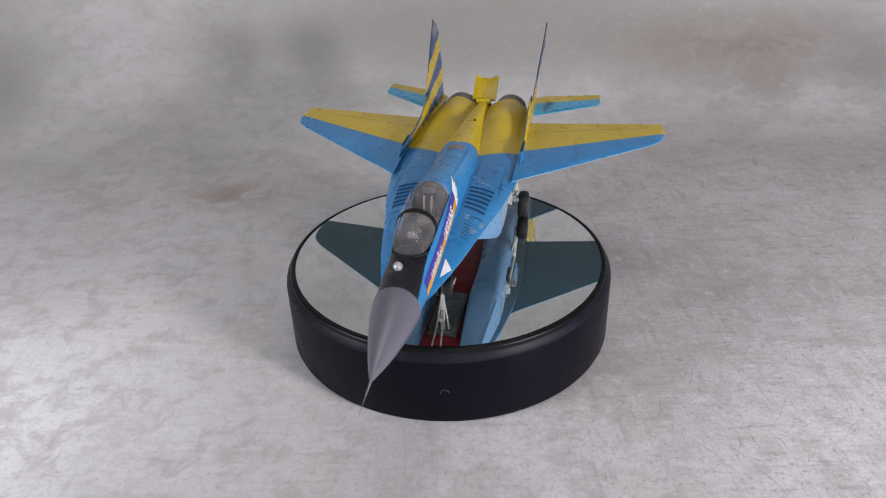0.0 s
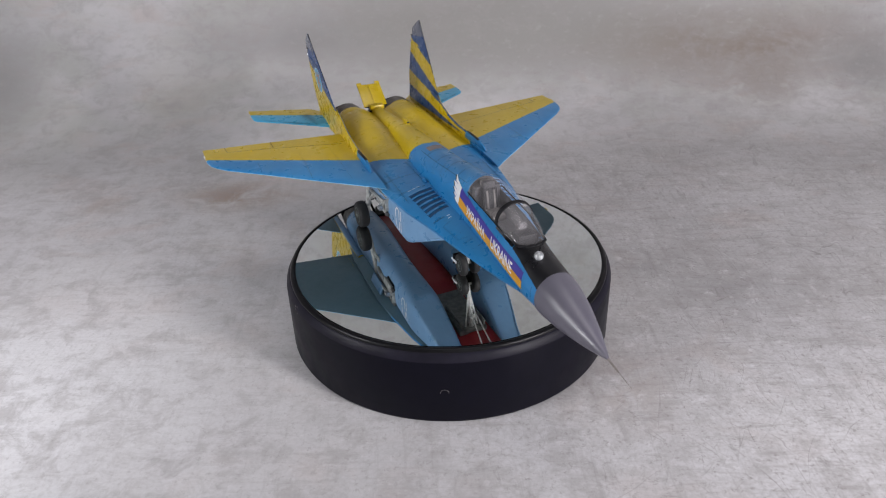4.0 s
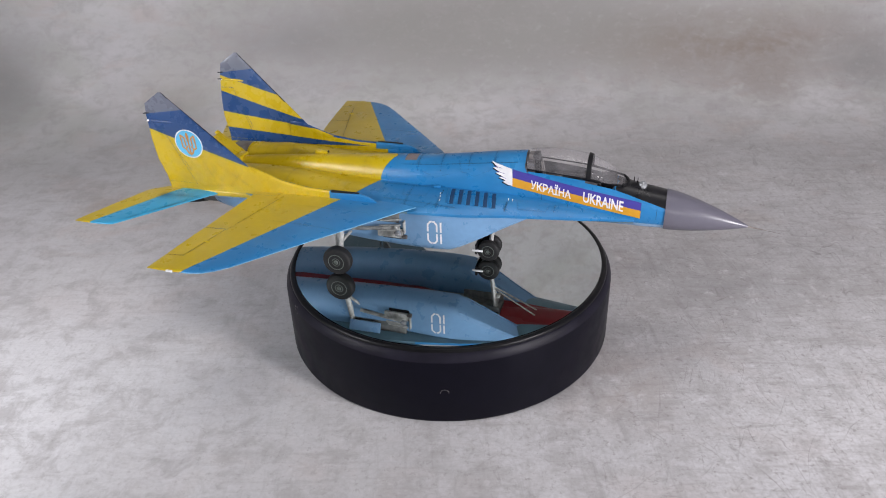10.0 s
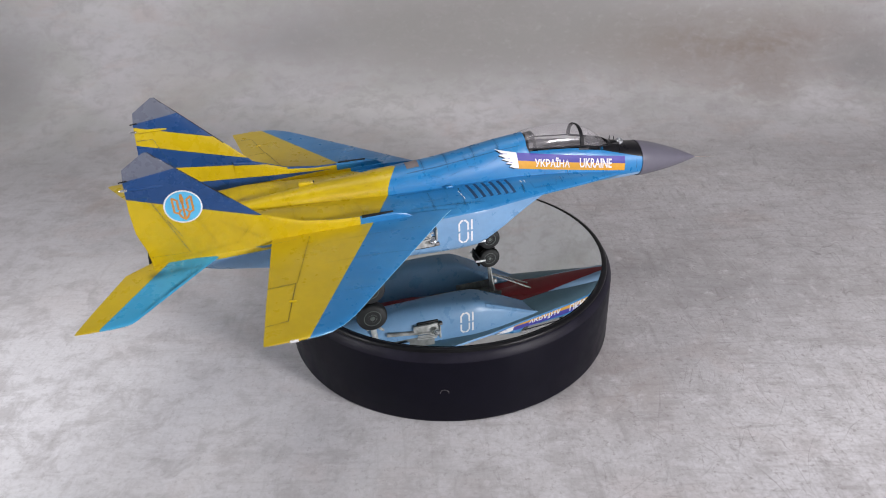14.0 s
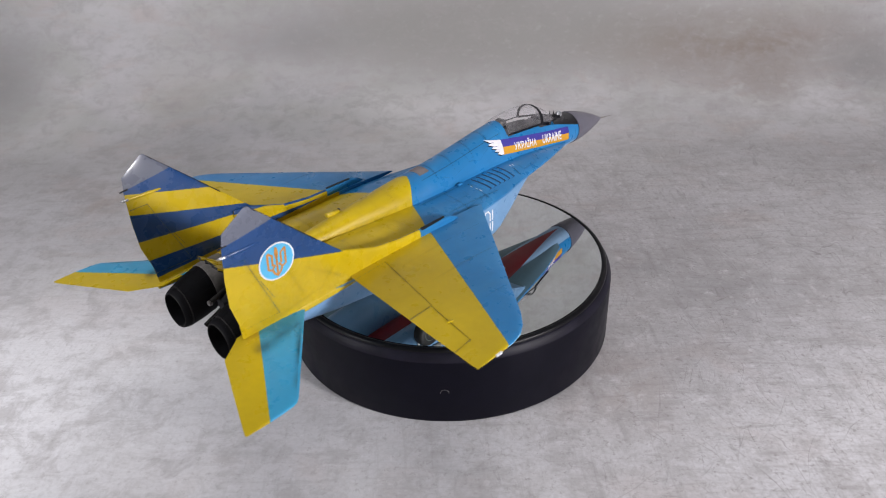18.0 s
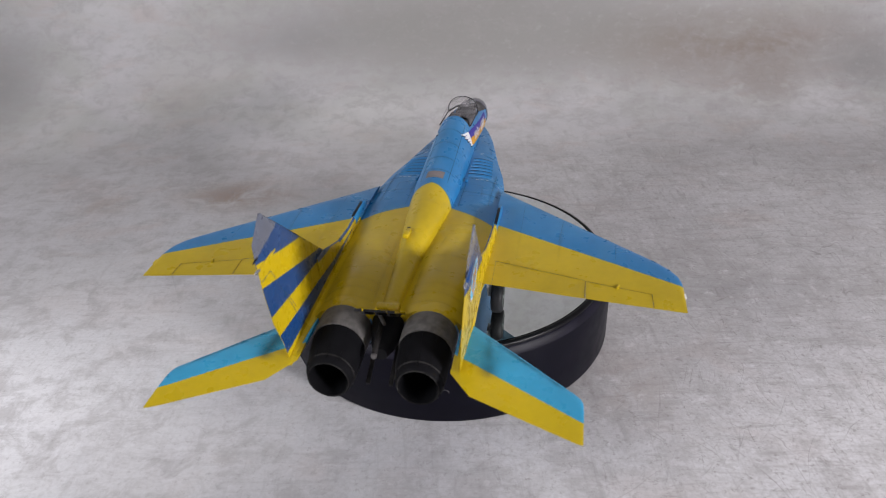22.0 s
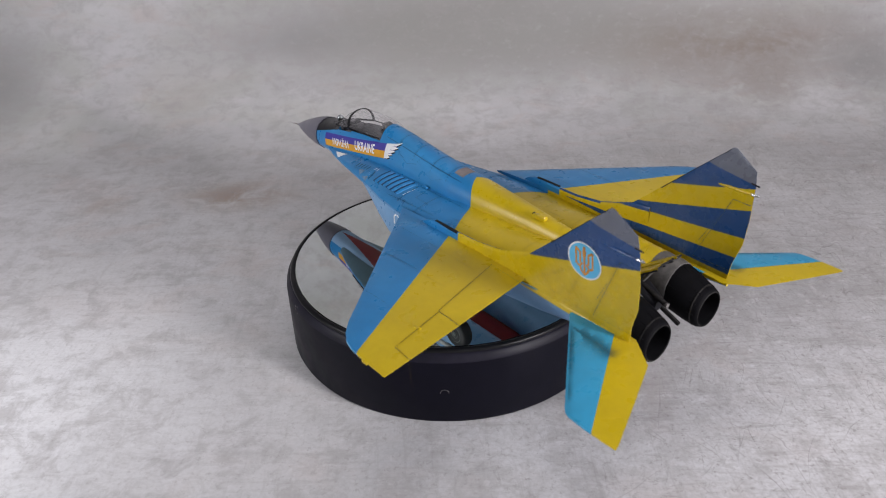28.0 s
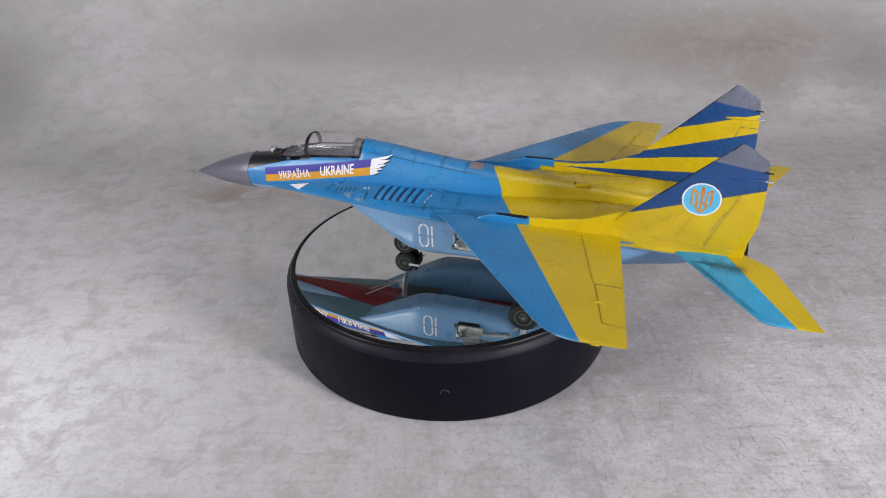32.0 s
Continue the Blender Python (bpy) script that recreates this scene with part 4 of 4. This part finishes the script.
def build_cockpit():
    wind = [a for a in GLASS_ARCS if a[0] <= -50]
    hood = [a for a in GLASS_ARCS if a[0] >= -50]
    part("windscreen", finish(loft([arc(*a) for a in wind], cap=False, close=False)), M_SCREEN, JET, "clear curved windscreen", sharp=0)
    can = part("canopy", finish(loft([arc(*a) for a in hood], cap=False, close=False)), M_CANOPY, JET, "clear bubble canopy", sharp=0)
    rows = [arc(-50.7, 5.85, 38.0, 44.0, 0.15), arc(-50.6, 5.85, 38.0, 44.0, 0.36), arc(-49.4, 5.95, 38.2, 44.4, 0.36), arc(-49.2, 5.95, 38.2, 44.4, 0.15)]
    rows.append(rows[0])
    part("canopy_bow", finish(loft(rows, cap=False, close=False)), M_BLACK, can, "dark canopy frame")
    for s in (1, -1):
        part("canopy_rail", finish(tube((s * 6.0, -49.5, 38.2), (s * 6.0, -29.4, 39.8), 0.22)), M_BLACK, can, "thin dark canopy rail")
        part("windscreen_rail", finish(tube((s * 5.9, -50.0, 38.1), (s * 4.5, -61.0, 36.2), 0.38)), M_BLACK, can)
        sill = tube((s * 4.5, -61.0, 36.2), (s * 2.4, -62.4, 36.1), 0.46)
        part("windscreen_sill", finish(tube((s * 2.4, -62.4, 36.1), (0, -62.9, 36.1), 0.48, None, 12, sill)), M_BLACK, can, "black sill at the front of the windscreen")
    seat = part("ejection_seat", bevelled_box((-2.5, -1.0, 0), (2.5, 1.2, 8.4), 0.5, pose(0, -34.0, 33.4, -12)), M_BLACK, JET, "dark ejection seat with a headrest")
    part("headrest", bevelled_box((-2.0, -1.2, 0), (2.0, 1.0, 2.6), 0.4, pose(0, -32.0, 41.0, -10)), M_COCKPIT, seat, "grey headrest")
    part("seat_cushion", bevelled_box((-2.4, -5.5, 0), (2.4, 0.5, 2.0), 0.5, pose(0, -35.0, 33.3)), M_SEAT, seat, "grey seat cushion")
    for s in (1, -1):
        part("harness_strap", bevelled_box((s * 1.2 - 0.35, -1.25, 1.5), (s * 1.2 + 0.35, -0.9, 7.6), 0.1, pose(0, -34.0, 33.4, -12)), M_SEAT, seat, "pale harness strap")
        part("side_console", bevelled_box((s * 4.0 - 1.0, -54, 33.3), (s * 4.0 + 1.0, -37, 35.6), 0.2), M_COCKPIT, JET, "dark side console")
    part("instrument_hood", bevelled_box((-3.3, -59.0, 33.4), (3.3, -54.0, 37.8), 0.9), M_BLACK, JET, "black instrument hood")
    part("instrument_panel", bevelled_box((-3.8, -54.1, 33.6), (3.8, -53.6, 37.2), 0.15), M_COCKPIT, JET, "grey instrument panel")
    part("sight_glass", bevelled_box((-1.3, -55.6, 38.0), (1.3, -55.3, 40.2), 0.1), M_CANOPY, JET, "small clear gunsight glass")
    part("rear_deck", bevelled_box((-4.6, -31.4, 33.5), (4.6, -29.0, 41.6), 0.5), M_COCKPIT, JET, "dark deck behind the seat")
    part("deck_box", bevelled_box((-1.8, -31.8, 41.2), (1.8, -29.2, 43.4), 0.4), M_SEAT, JET, "grey box behind the seat")
    # sensor ball and small aerials ahead of the windscreen
    ball = bmesh.new()
    bmesh.ops.create_uvsphere(ball, u_segments=20, v_segments=12, radius=1.45)
    bmesh.ops.translate(ball, vec=(-1.3, -67.6, 35.7), verts=ball.verts)
    part("sensor_ball", finish(ball), M_LENS, JET, "shiny round infrared sensor ball")
    part("sensor_mount", bevelled_box((-2.7, -67.4, 34.4), (0.3, -63.6, 36.0), 0.5), M_BLACK, JET)
    for x, y in ((0.9, -64.6), (-0.1, -65.8)):
        part("aerial_pin", finish(tube((x, y, 35.2), (x, y, 37.6), 0.2, 0.13, 8)), M_BLACK, JET, "small dark aerial pin")


# ---- landing gear ----
def wheel(name, cx, cy, cz, r, w, parent):
    prof = [(-w / 2, r * 0.55), (-w / 2, r * 0.86), (-w * 0.36, r * 0.97), (-w * 0.15, r), (w * 0.15, r), (w * 0.36, r * 0.97), (w / 2, r * 0.86), (w / 2, r * 0.55)]
    wh = part(name, lathe(prof, (cx, cy, cz), "x", 32), M_TYRE, parent, "black rubber tyre", sharp=50)
    out = 1 if cx > 0 else -1
    hub = [(-w * 0.46, 0.01), (-w * 0.46, r * 0.56), (w * 0.48, r * 0.60), (w * 0.53, r * 0.54), (w * 0.42, r * 0.47), (w * 0.42, r * 0.34), (w * 0.50, r * 0.31), (w * 0.50, r * 0.24), (w * 0.44, r * 0.20), (w * 0.58, r * 0.12), (w * 0.58, 0.01)]
    part("hub", lathe([(a * out, q) for a, q in hub], (cx, cy, cz), "x", 24), M_HUB, wh, "dull green wheel hub", sharp=40)
    return wh


def build_gear():
    for s, side in BOTH:
        leg = part("main_leg", finish(tube((s * 21.4, 35.4, 6.2), (s * 19.4, 33.5, 26.0), 0.95, 1.25)), M_GEAR, JET, "grey main undercarriage leg")
        part("axle", finish(tube((s * 20.6, 35.5, 6.1), (s * 25.6, 35.5, 6.1), 0.7)), M_GEAR, leg)
        part("brace", finish(tube((s * 20.9, 35.0, 11.0), (s * 16.5, 24.0, 24.0), 0.55)), M_GEAR, leg)
        wheel("main_wheel", s * 23.8, 35.4, 5.4, 5.4, 3.8, leg)
        part("wheel_bay", bevelled_box((s * 17.4 - 2.9, 12.2, 18.4), (s * 17.4 + 2.9, 33.0, 26.4), 0.3), M_BAY, JET, "dark open wheel bay")
        door = part("bay_door", bevelled_box((-1.4, -0.3, -4.2), (1.4, 0.3, 0.6), 0.15, pose(s * 20.4, 10.2, 22.2, 0, s * 6)), M_GEAR, JET, "pale grey open bay door")
        for k in range(3):
            part("door_link", finish(tube((s * (20.4 + k * 1.1), 11.4, 23.0 - k * 1.6), (s * (20.8 + k), 19.0, 22.0 - k * 1.4), 0.28)), M_GEAR, door)
        part("long_door", bevelled_box((-0.35, -4.5, -3.6), (0.35, 8.0, 0.4), 0.15, pose(s * 22.6, 26.5, 25.4, 0, s * 24)), M_UNDER, JET, "pale blue open wheel door")
        lens = part("landing_light", finish(lathe([(8.6, 0.05), (8.7, 0.9), (9.4, 1.15), (10.2, 1.0), (10.8, 0.3)], (s * 23.0, 2.4, 18.9), "y", 16)), M_LENS, JET, "small round landing light under the wing root")
        part("light_bracket", finish(tube((s * 22.9, 12.0, 19.2), (s * 21.2, 13.5, 20.6), 0.4)), M_GEAR, lens)
        part("leg_fork", finish(tube((s * 21.6, 33.9, 9.6), (s * 21.2, 36.6, 6.2), 0.5)), M_GEAR, leg)
        part("torque_link", finish(tube((s * 20.9, 36.6, 7.0), (s * 20.2, 36.8, 14.0), 0.4)), M_GEAR, leg)
        # solid black box stands in for the shaded recess
        part("door_recess", bevelled_box((s * 18.1 - 2.4, 10.6, 15.2), (s * 18.1 + 2.4, 18.6, 19.6), 0.3), M_BLACK, JET, "black box for the shade of the recess behind the door")
        part("actuator_knob", finish(lathe([(9.2, 0.05), (9.4, 0.7), (10.8, 0.8), (11.2, 0.5)], (s * 21.0, 0, 16.6), "y", 12)), M_STEEL, JET, "worn metal actuator end")
        part("retract_rod", finish(tube((s * 20.8, 12.0, 20.0), (s * 20.6, 30.0, 17.6), 0.75)), M_GEAR, JET, "grey retraction strut")
        part("retract_arm", bevelled_box((s * 20.9 - 0.5, 10.8, 16.0), (s * 20.9 + 0.5, 20.2, 19.4), 0.3), M_GEAR, JET, "grey retraction arm")
    leg = part("nose_leg", finish(tube((0, -15.6, 4.6), (0, -18.0, 23.5), 0.75, 1.0)), M_GEAR, JET, "pale grey nose leg")
    part("axle", finish(tube((-3.4, -15.6, 4.5), (3.4, -15.6, 4.5), 0.5)), M_GEAR, leg)
    for s in (1, -1):
        wheel("nose_wheel", s * 2.3, -15.4, 4.15, 4.15, 2.3, leg)
        part("drag_rod", finish(tube((s * 0.5, -17.2, 13.5), (s * 1.9, -33.5, 22.4), 0.28)), M_GEAR, leg)
        part("scissor_link", finish(tube((s * 0.4, -16.4, 9.0), (s * 2.4, -18.0, 21.5), 0.35)), M_GEAR, leg)
        part("mudguard_bar", bevelled_box((s * 3.7 - 0.25, -13.6, 3.9), (s * 3.7 + 0.25, -9.6, 4.7), 0.1), M_WHITE, leg, "white mudguard bar")
    part("mudguard", bevelled_box((-3.8, -11.4, 2.6), (3.8, -10.6, 6.6), 0.25), M_BLACK, leg, "dark mudguard behind the nose wheels")
    part("landing_lamp", finish(lathe([(-19.4, 0.05), (-19.4, 0.9), (-18.4, 1.0), (-17.6, 0.4)], (0, 0, 17.0), "y", 16)), M_GEAR, leg, "small landing lamp")
    part("nose_bay", bevelled_box((-5.4, -20.0, 21.8), (5.4, 7.0, 24.5), 0.3), M_BAY, JET, "dark open nose-wheel bay")
    for s in (1, -1):
        part("nose_bay_door", bevelled_box((-0.25, -20.0, -3.6), (0.25, -4.0, 0.2), 0.1, pose(s * 3.7, 0, 22.6, 0, s * -14)), M_BAY, JET, "dark open bay door")


# ---- louvres, markings, panel lines ----
def build_louvres():
    for s, side in BOTH:
        for k in range(6):
            y = -4.6 - 2.9 * k
            x0, x1 = 8.7, 17.2 - 0.25 * k
            # no opening here: a dark strip on the skin paints the shade between blades
            bm = bmesh.new()
            stroke([(s * (x0 + (x1 - x0) * q / 8), y + 0.5 - 1.3 * q / 8) for q in range(9)], 1.9, bm)
            part("louvre_gap", lay(bm, ["body", "hull"], "top", 0.05), M_GAP, JET, "dark strip painted as the shade of an intake gap", sharp=0)
            bm = bmesh.new()
            rows = []
            for q in range(5):
                x, yy = x0 + (x1 - x0) * q / 4, y + 0.5 - 1.3 * q / 4
                z = body_top(x, y)
                rows.append([(s * x, yy + 0.35, z + 0.10), (s * x, yy + 0.45, z + 0.42), (s * x, yy + 1.4, z + 0.22), (s * x, yy + 1.75, z - 0.05)])
            part("louvre_blade", finish(loft(rows, bm), False), M_BLUE, JET, "raised blue louvre blade", sharp=0)
        for x, y in ((15.4, -1.4), (13.6, -1.0), (11.8, -0.6), (10.2, -24.2), (10.3, -25.6)):
            bm = stroke([(s * (x + 0.3 * k), y - 0.04 * k) for k in range(5)], 0.3)
            part("white_dash", lay(bm, ["body", "hull"], "top", 0.06), M_WHITE, JET, sharp=0)
        for q in range(2):
            bm = stroke([(s * (10.0 + 1.6 * q + 0.25 * k), -1.2 + 0.02 * k) for k in range(5)], 0.5)
            part("small_vent", lay(bm, ["body", "hull"], "top", 0.05), M_LINE, JET, sharp=0)
        for k in range(5 if s > 0 else 0):
            y = -36.2 + 1.75 * k
            bm = stroke([(s * (10.6 + 0.5 * j), y - 0.10 * j) for j in range(5)], 0.62)
            part("cooling_slot", lay(bm, ["body", "hull"], "top", 0.05), M_LINE, JET, sharp=0)
        part("small_scoop", bevelled_box((-0.5, -1.3, 0), (0.5, 1.3, 0.9), 0.25, pose(s * 8.9, 1.6, 31.0, 0, 0, s * -5)), M_BLUE, JET, "small blue air scoop")
    scoop = bevelled_box((-0.9, -2.6, -0.3), (0.9, 2.6, 1.3), 0.5, pose(1.9, 49.8, 35.2, 5))
    part("spine_scoop", scoop, M_YELLOW, JET, "small yellow scoop on the spine")
    part("scoop_mouth", bevelled_box((1.4, 46.9, 35.7), (2.4, 47.3, 36.4), 0.1), M_BLACK, JET)


def text_mesh(words, height, width, squeeze=1.0):
    """Letters as a flat bmesh with its lower left corner at 0, 0."""
    cu = bpy.data.curves.new("letters", "FONT")
    cu.body, cu.size, cu.fill_mode, cu.resolution_u = words, 1.0, "FRONT", 3
    cu.offset = 0.022
    ob = bpy.data.objects.new("letters", cu)
    scene.collection.objects.link(ob)
    bpy.context.view_layer.update()
    me = bpy.data.meshes.new_from_object(ob)
    bpy.data.objects.remove(ob)
    bpy.data.curves.remove(cu)
    bm = bmesh.new()
    bm.from_mesh(me)
    bpy.data.meshes.remove(me)
    xs, ys = [v.co.x for v in bm.verts], [v.co.y for v in bm.verts]
    for v in bm.verts:
        v.co = ((v.co.x - min(xs)) / (max(xs) - min(xs)) * width, (v.co.y - min(ys)) / (max(ys) - min(ys)) * height, 0)
    return bm


# banner corners: y, lower z, upper z
FRONT, REAR = (-67.9, 26.0, 31.5), (-24.6, 33.6, 39.2)


def banner_at(u, v):
    """u from the rear end to the front end, v from the lower to the upper edge."""
    y = REAR[0] + (FRONT[0] - REAR[0]) * u
    lo, hi = REAR[1] + (FRONT[1] - REAR[1]) * u, REAR[2] + (FRONT[2] - REAR[2]) * u
    return y, lo + (hi - lo) * v


def build_markings():
    for s, side in BOTH:
        # long banner below the canopy
        for name, v0, v1, mt in (("banner_upper", 0.52, 1.0, M_NAVY), ("banner_lower", 0.0, 0.52, M_ORANGE)):
            bm = bmesh.new()
            rows = [[bm.verts.new((*banner_at(k / 40, v0 + (v1 - v0) * j / 4), 0)) for j in range(5)] for k in range(41)]
            for a, b in zip(rows, rows[1:]):
                for j in range(4):
                    bm.faces.new((a[j], a[j + 1], b[j + 1], b[j]))
            part(name, lay(bm, ["hull", "body"], side, 0.09), mt, JET, "blue-violet strip of the name banner" if v0 else "orange-yellow strip of the name banner", sharp=0)
        for words, a, b in (("УКРАЇНА", 0.150, 0.468), ("UKRAINE", 0.560, 0.868)):
            if s > 0:
                a, b = 1 - b, 1 - a
                if words == "УКРАЇНА":
                    a, b = 0.56, 0.868
                else:
                    a, b = 0.15, 0.46
            bm = refine(text_mesh(words, 1.0, 1.0), 0.12)
            for v in bm.verts:
                u = a + (b - a) * v.co.x if s < 0 else b - (b - a) * v.co.x
                v.co = (*banner_at(u, 0.17 + 0.66 * v.co.y), 0)
            part("banner_lettering", lay(bm, ["hull", "body"], side, 0.15), M_WHITE, JET, "white block letters " + words, sharp=0)
        # white feathered wing behind the banner
        shape = [(-24.9, 33.4), (-24.7, 36.5), (-24.3, 39.5), (-21.5, 40.1), (-18.5, 40.7), (-15.5, 41.4), (-18.6, 39.5), (-16.5, 39.4), (-19.6, 38.0), (-17.8, 37.7), (-20.8, 36.6), (-19.3, 36.1), (-22.0, 35.3), (-20.9, 34.6), (-23.2, 33.6)]
        for name, back, mt, up in (("wing_emblem_edge", 1.0, M_BLACK, 0.08), ("wing_emblem", 0.0, M_WHITE, 0.12)):
            bm = bmesh.new()
            bm.faces.new([bm.verts.new((-24.8 + (y + 24.8) * 0.86 + 0.4 * back * (y > -24.2), 37.0 + (z - 37.0) * 0.90 - 0.26 * back * (y > -24.2), 0)) for y, z in shape])
            part(name, lay(refine(bm, 1.0), ["hull", "body"], side, up), mt, JET, "white feathered wing decal" if not back else "thin dark edge", sharp=0)
        bm = bmesh.new()
        for a, b in (((-20.9, 39.2), (-18.2, 39.6)), ((-21.9, 37.6), (-19.3, 38.1)), ((-22.6, 36.1), (-20.7, 36.6))):
            stroke([(a[0] + (b[0] - a[0]) * k / 6, a[1] + (b[1] - a[1]) * k / 6) for k in range(7)], 0.13, bm)
        part("feather_lines", lay(bm, ["hull", "body"], side, 0.16), M_NAVY, JET, "thin dark feather lines", sharp=0)
        # tactical number, stencil strokes
        bm = bmesh.new()
        y0, z0, w, h = (-1.35 if s < 0 else 0.6, 19.2, 1.6, 4.2)
        d = -1 if s < 0 else 1
        c0 = y0 + (1.6 if s < 0 else -1.6)
        arcs = [[(0.12, h), (0.7, h), (w, h - 1.1), (w, 0.35)], [(w, -0.35), (w, -h + 1.1), (0.7, -h), (0.12, -h)]]
        for sg in (1, -1):
            for st in arcs:
                pts = []
                for a, b in zip(st, st[1:]):
                    pts += [(c0 + sg * (a[0] + (b[0] - a[0]) * k / 4), z0 + a[1] + (b[1] - a[1]) * k / 4) for k in range(4)]
                pts.append((c0 + sg * st[-1][0], z0 + st[-1][1]))
                stroke(pts, 0.62, bm)
        c1 = c0 + d * 3.0
        for lo, hi in ((0.3, h), (-h, -0.3)):
            stroke([(c1, z0 + lo + (hi - lo) * k / 4) for k in range(5)], 0.62, bm)
        part("number_marking", lay(bm, ["nacelle_" + side], side, 0.10), M_WHITE, JET, "thin white stencilled 01", sharp=0)
        # pale triangle on the root extension
        bm = bmesh.new()
        bm.faces.new([bm.verts.new((s * x, y, 0)) for x, y in ((8.3, -57.5), (10.9, -52.5), (8.4, -49.0))])
        if s > 0:
            part("white_triangle", lay(refine(bm, 1.0), ["body", "hull"], "top", 0.08), M_WHITE, JET, "small white triangle decal", sharp=0)
        else:
            bm.free()
    for s in (1,):
        for pts in (((13.2, -33.6), (15.4, -30.4), (13.0, -29.6)), ((15.4, -28.6), (17.0, -24.6), (15.0, -25.0))):
            bm = bmesh.new()
            bm.faces.new([bm.verts.new((s * x, y, 0)) for x, y in pts])
            part("worn_triangle", lay(refine(bm, 0.8), ["body", "hull"], "top", 0.05), M_SCUFF, JET, "worn grey-pink patch on the root extension", sharp=0)
    # worn patch on the spine
    bm = bmesh.new()
    rows = [[bm.verts.new((-3.0 + 0.75 * j, 10.6 + k * 0.9, 0)) for j in range(9)] for k in range(6)]
    for a, b in zip(rows, rows[1:]):
        for j in range(8):
            bm.faces.new((a[j], a[j + 1], b[j + 1], b[j]))
    part("worn_patch", lay(bm, ["hull"], "top", 0.06), M_DUST, JET, "worn brown-grey patch on the spine", sharp=0)


def build_panel_lines():
    bm, by, sb, sy = bmesh.new(), bmesh.new(), bmesh.new(), bmesh.new()
    def across(y, x0, x1, to):
        pts = [(x0 + (x1 - x0) * k / 16, y) for k in range(17)]
        if to is bm:
            stroke(pts, 0.08, to)
        soft_stroke(pts, 2.2, sb if to is bm else sy)
    def along(x, y0, y1, to, x2=None):
        pts = [(x + ((x2 if x2 is not None else x) - x) * k / 24, y0 + (y1 - y0) * k / 24) for k in range(25)]
        if to is bm:
            stroke(pts, 0.08, to)
        soft_stroke(pts, 2.2, sb if to is bm else sy)
    for y, w in ((-18, 6.8), (-9, 6.8), (1, 7.0), (9.5, 7.0)):
        across(y, -w, w, bm)
    for s in (1, -1):
        for y, a, b in ((-40, 9, 12.5), (-24, 12, 16), (-1, 14, 20), (10, 9, 22)):
            across(y, s * a, s * b, bm)
        along(s * 4.6, -26, 16, bm), along(s * 18.6, -8, 18, bm), along(s * 9.0, 2, 22, bm)
        for y in (56, 72, 76, 80):
            across(y, s * 5, s * 19.5, by)
        along(s * 6.0, 30, 82, by, s * 4.8), along(s * 19.2, 44, 80, by)
    across(30, -6.8, 6.8, by), across(58, -5, 5, by)
    def bent(points, to=sb, width=1.3):
        pts = []
        for a, b in zip(points, points[1:]):
            pts += [(a[0] + (b[0] - a[0]) * k / 6, a[1] + (b[1] - a[1]) * k / 6) for k in range(6)]
        soft_stroke(pts + [points[-1]], width, to)
    for s in (1, -1):
        bent([(s * 2.2, -19.0), (s * 6.0, -17.0), (s * 6.9, -11.5), (s * 6.3, -6.5), (s * 3.0, -5.0)])
        bent([(s * 6.6, -3.5), (s * 7.2, 3.0), (s * 6.2, 8.5)])
        bent([(s * 10.0, 3.5), (s * 15.0, 4.0), (s * 15.5, 12.0), (s * 10.5, 13.0)])
        bent([(s * 17.5, 1.0), (s * 20.5, 3.0), (s * 20.8, 14.0)])
        bent([(s * 9.6, -38.6), (s * 12.9, -37.2), (s * 14.2, -28.2), (s * 10.2, -27.2)])
        bent([(s * 11.0, -24.6), (s * 16.4, -23.6)])
        bent([(s * 15.5, 22.0), (s * 16.0, 34.0), (s * 8.5, 35.0)], sy)
        bent([(s * 17.5, 40.0), (s * 9.0, 41.0), (s * 8.0, 52.0)], sy)
        bent([(s * 6.2, 64.0), (s * 12.0, 66.5), (s * 18.0, 64.0)], sy)
    part("blue_wash", lay(sb, ["hull", "body"], "top", 0.025), M_WASH, JET, "faint dark shading along panel lines", kind="stuff", sharp=0)
    part("yellow_wash", lay(sy, ["hull", "body"], "top", 0.025), M_WASH_Y, JET, "faint brown shading along panel lines", kind="stuff", sharp=0)
    part("upper_panel_lines", lay(bm, ["hull", "body"], "top", 0.04), M_LINE, JET, "fine dark panel lines on blue", kind="stuff", sharp=0)
    by.free()
    for s, side in BOTH:
        bm = bmesh.new()
        for y in (-73, -60, -44, -35):
            w, cz, top, bot, p = table(HULL, y)
            stroke([(y, cz - 1.5 + (top - 3.0 - cz) * k / 10) for k in range(11)], 0.14, bm)
        part("side_panel_lines", lay(bm, ["hull", "body"], side, 0.04), M_LINE, JET, "fine dark panel lines on the nose", kind="stuff", sharp=0)


build_hull(), build_body(), build_nose()
for _s, _side in BOTH:
    build_wing(_s, _side), build_tailplane(_s, _side), build_fin(_s, _side), build_boom(_s, _side), build_nacelle(_s, _side)
build_tail_centre(), build_cockpit(), build_gear(), build_louvres(), build_markings(), build_panel_lines()



# ---- what moves ----
def motions():
    rows, glass_rows = [], []
    for t, a in TURN:
        spin = Matrix.Rotation(radians(a), 4, "Z")
        rows.append((t, Matrix.Translation((0, 0, MIRROR_Z)) @ spin @ Matrix.Translation((0.001005, -0.000619, 0)) @ Matrix.Rotation(radians(0.386), 4, "Y")))
        glass_rows.append((t, spin))
    walk(JET, rows)
    walk(GLASS, glass_rows)


motions()
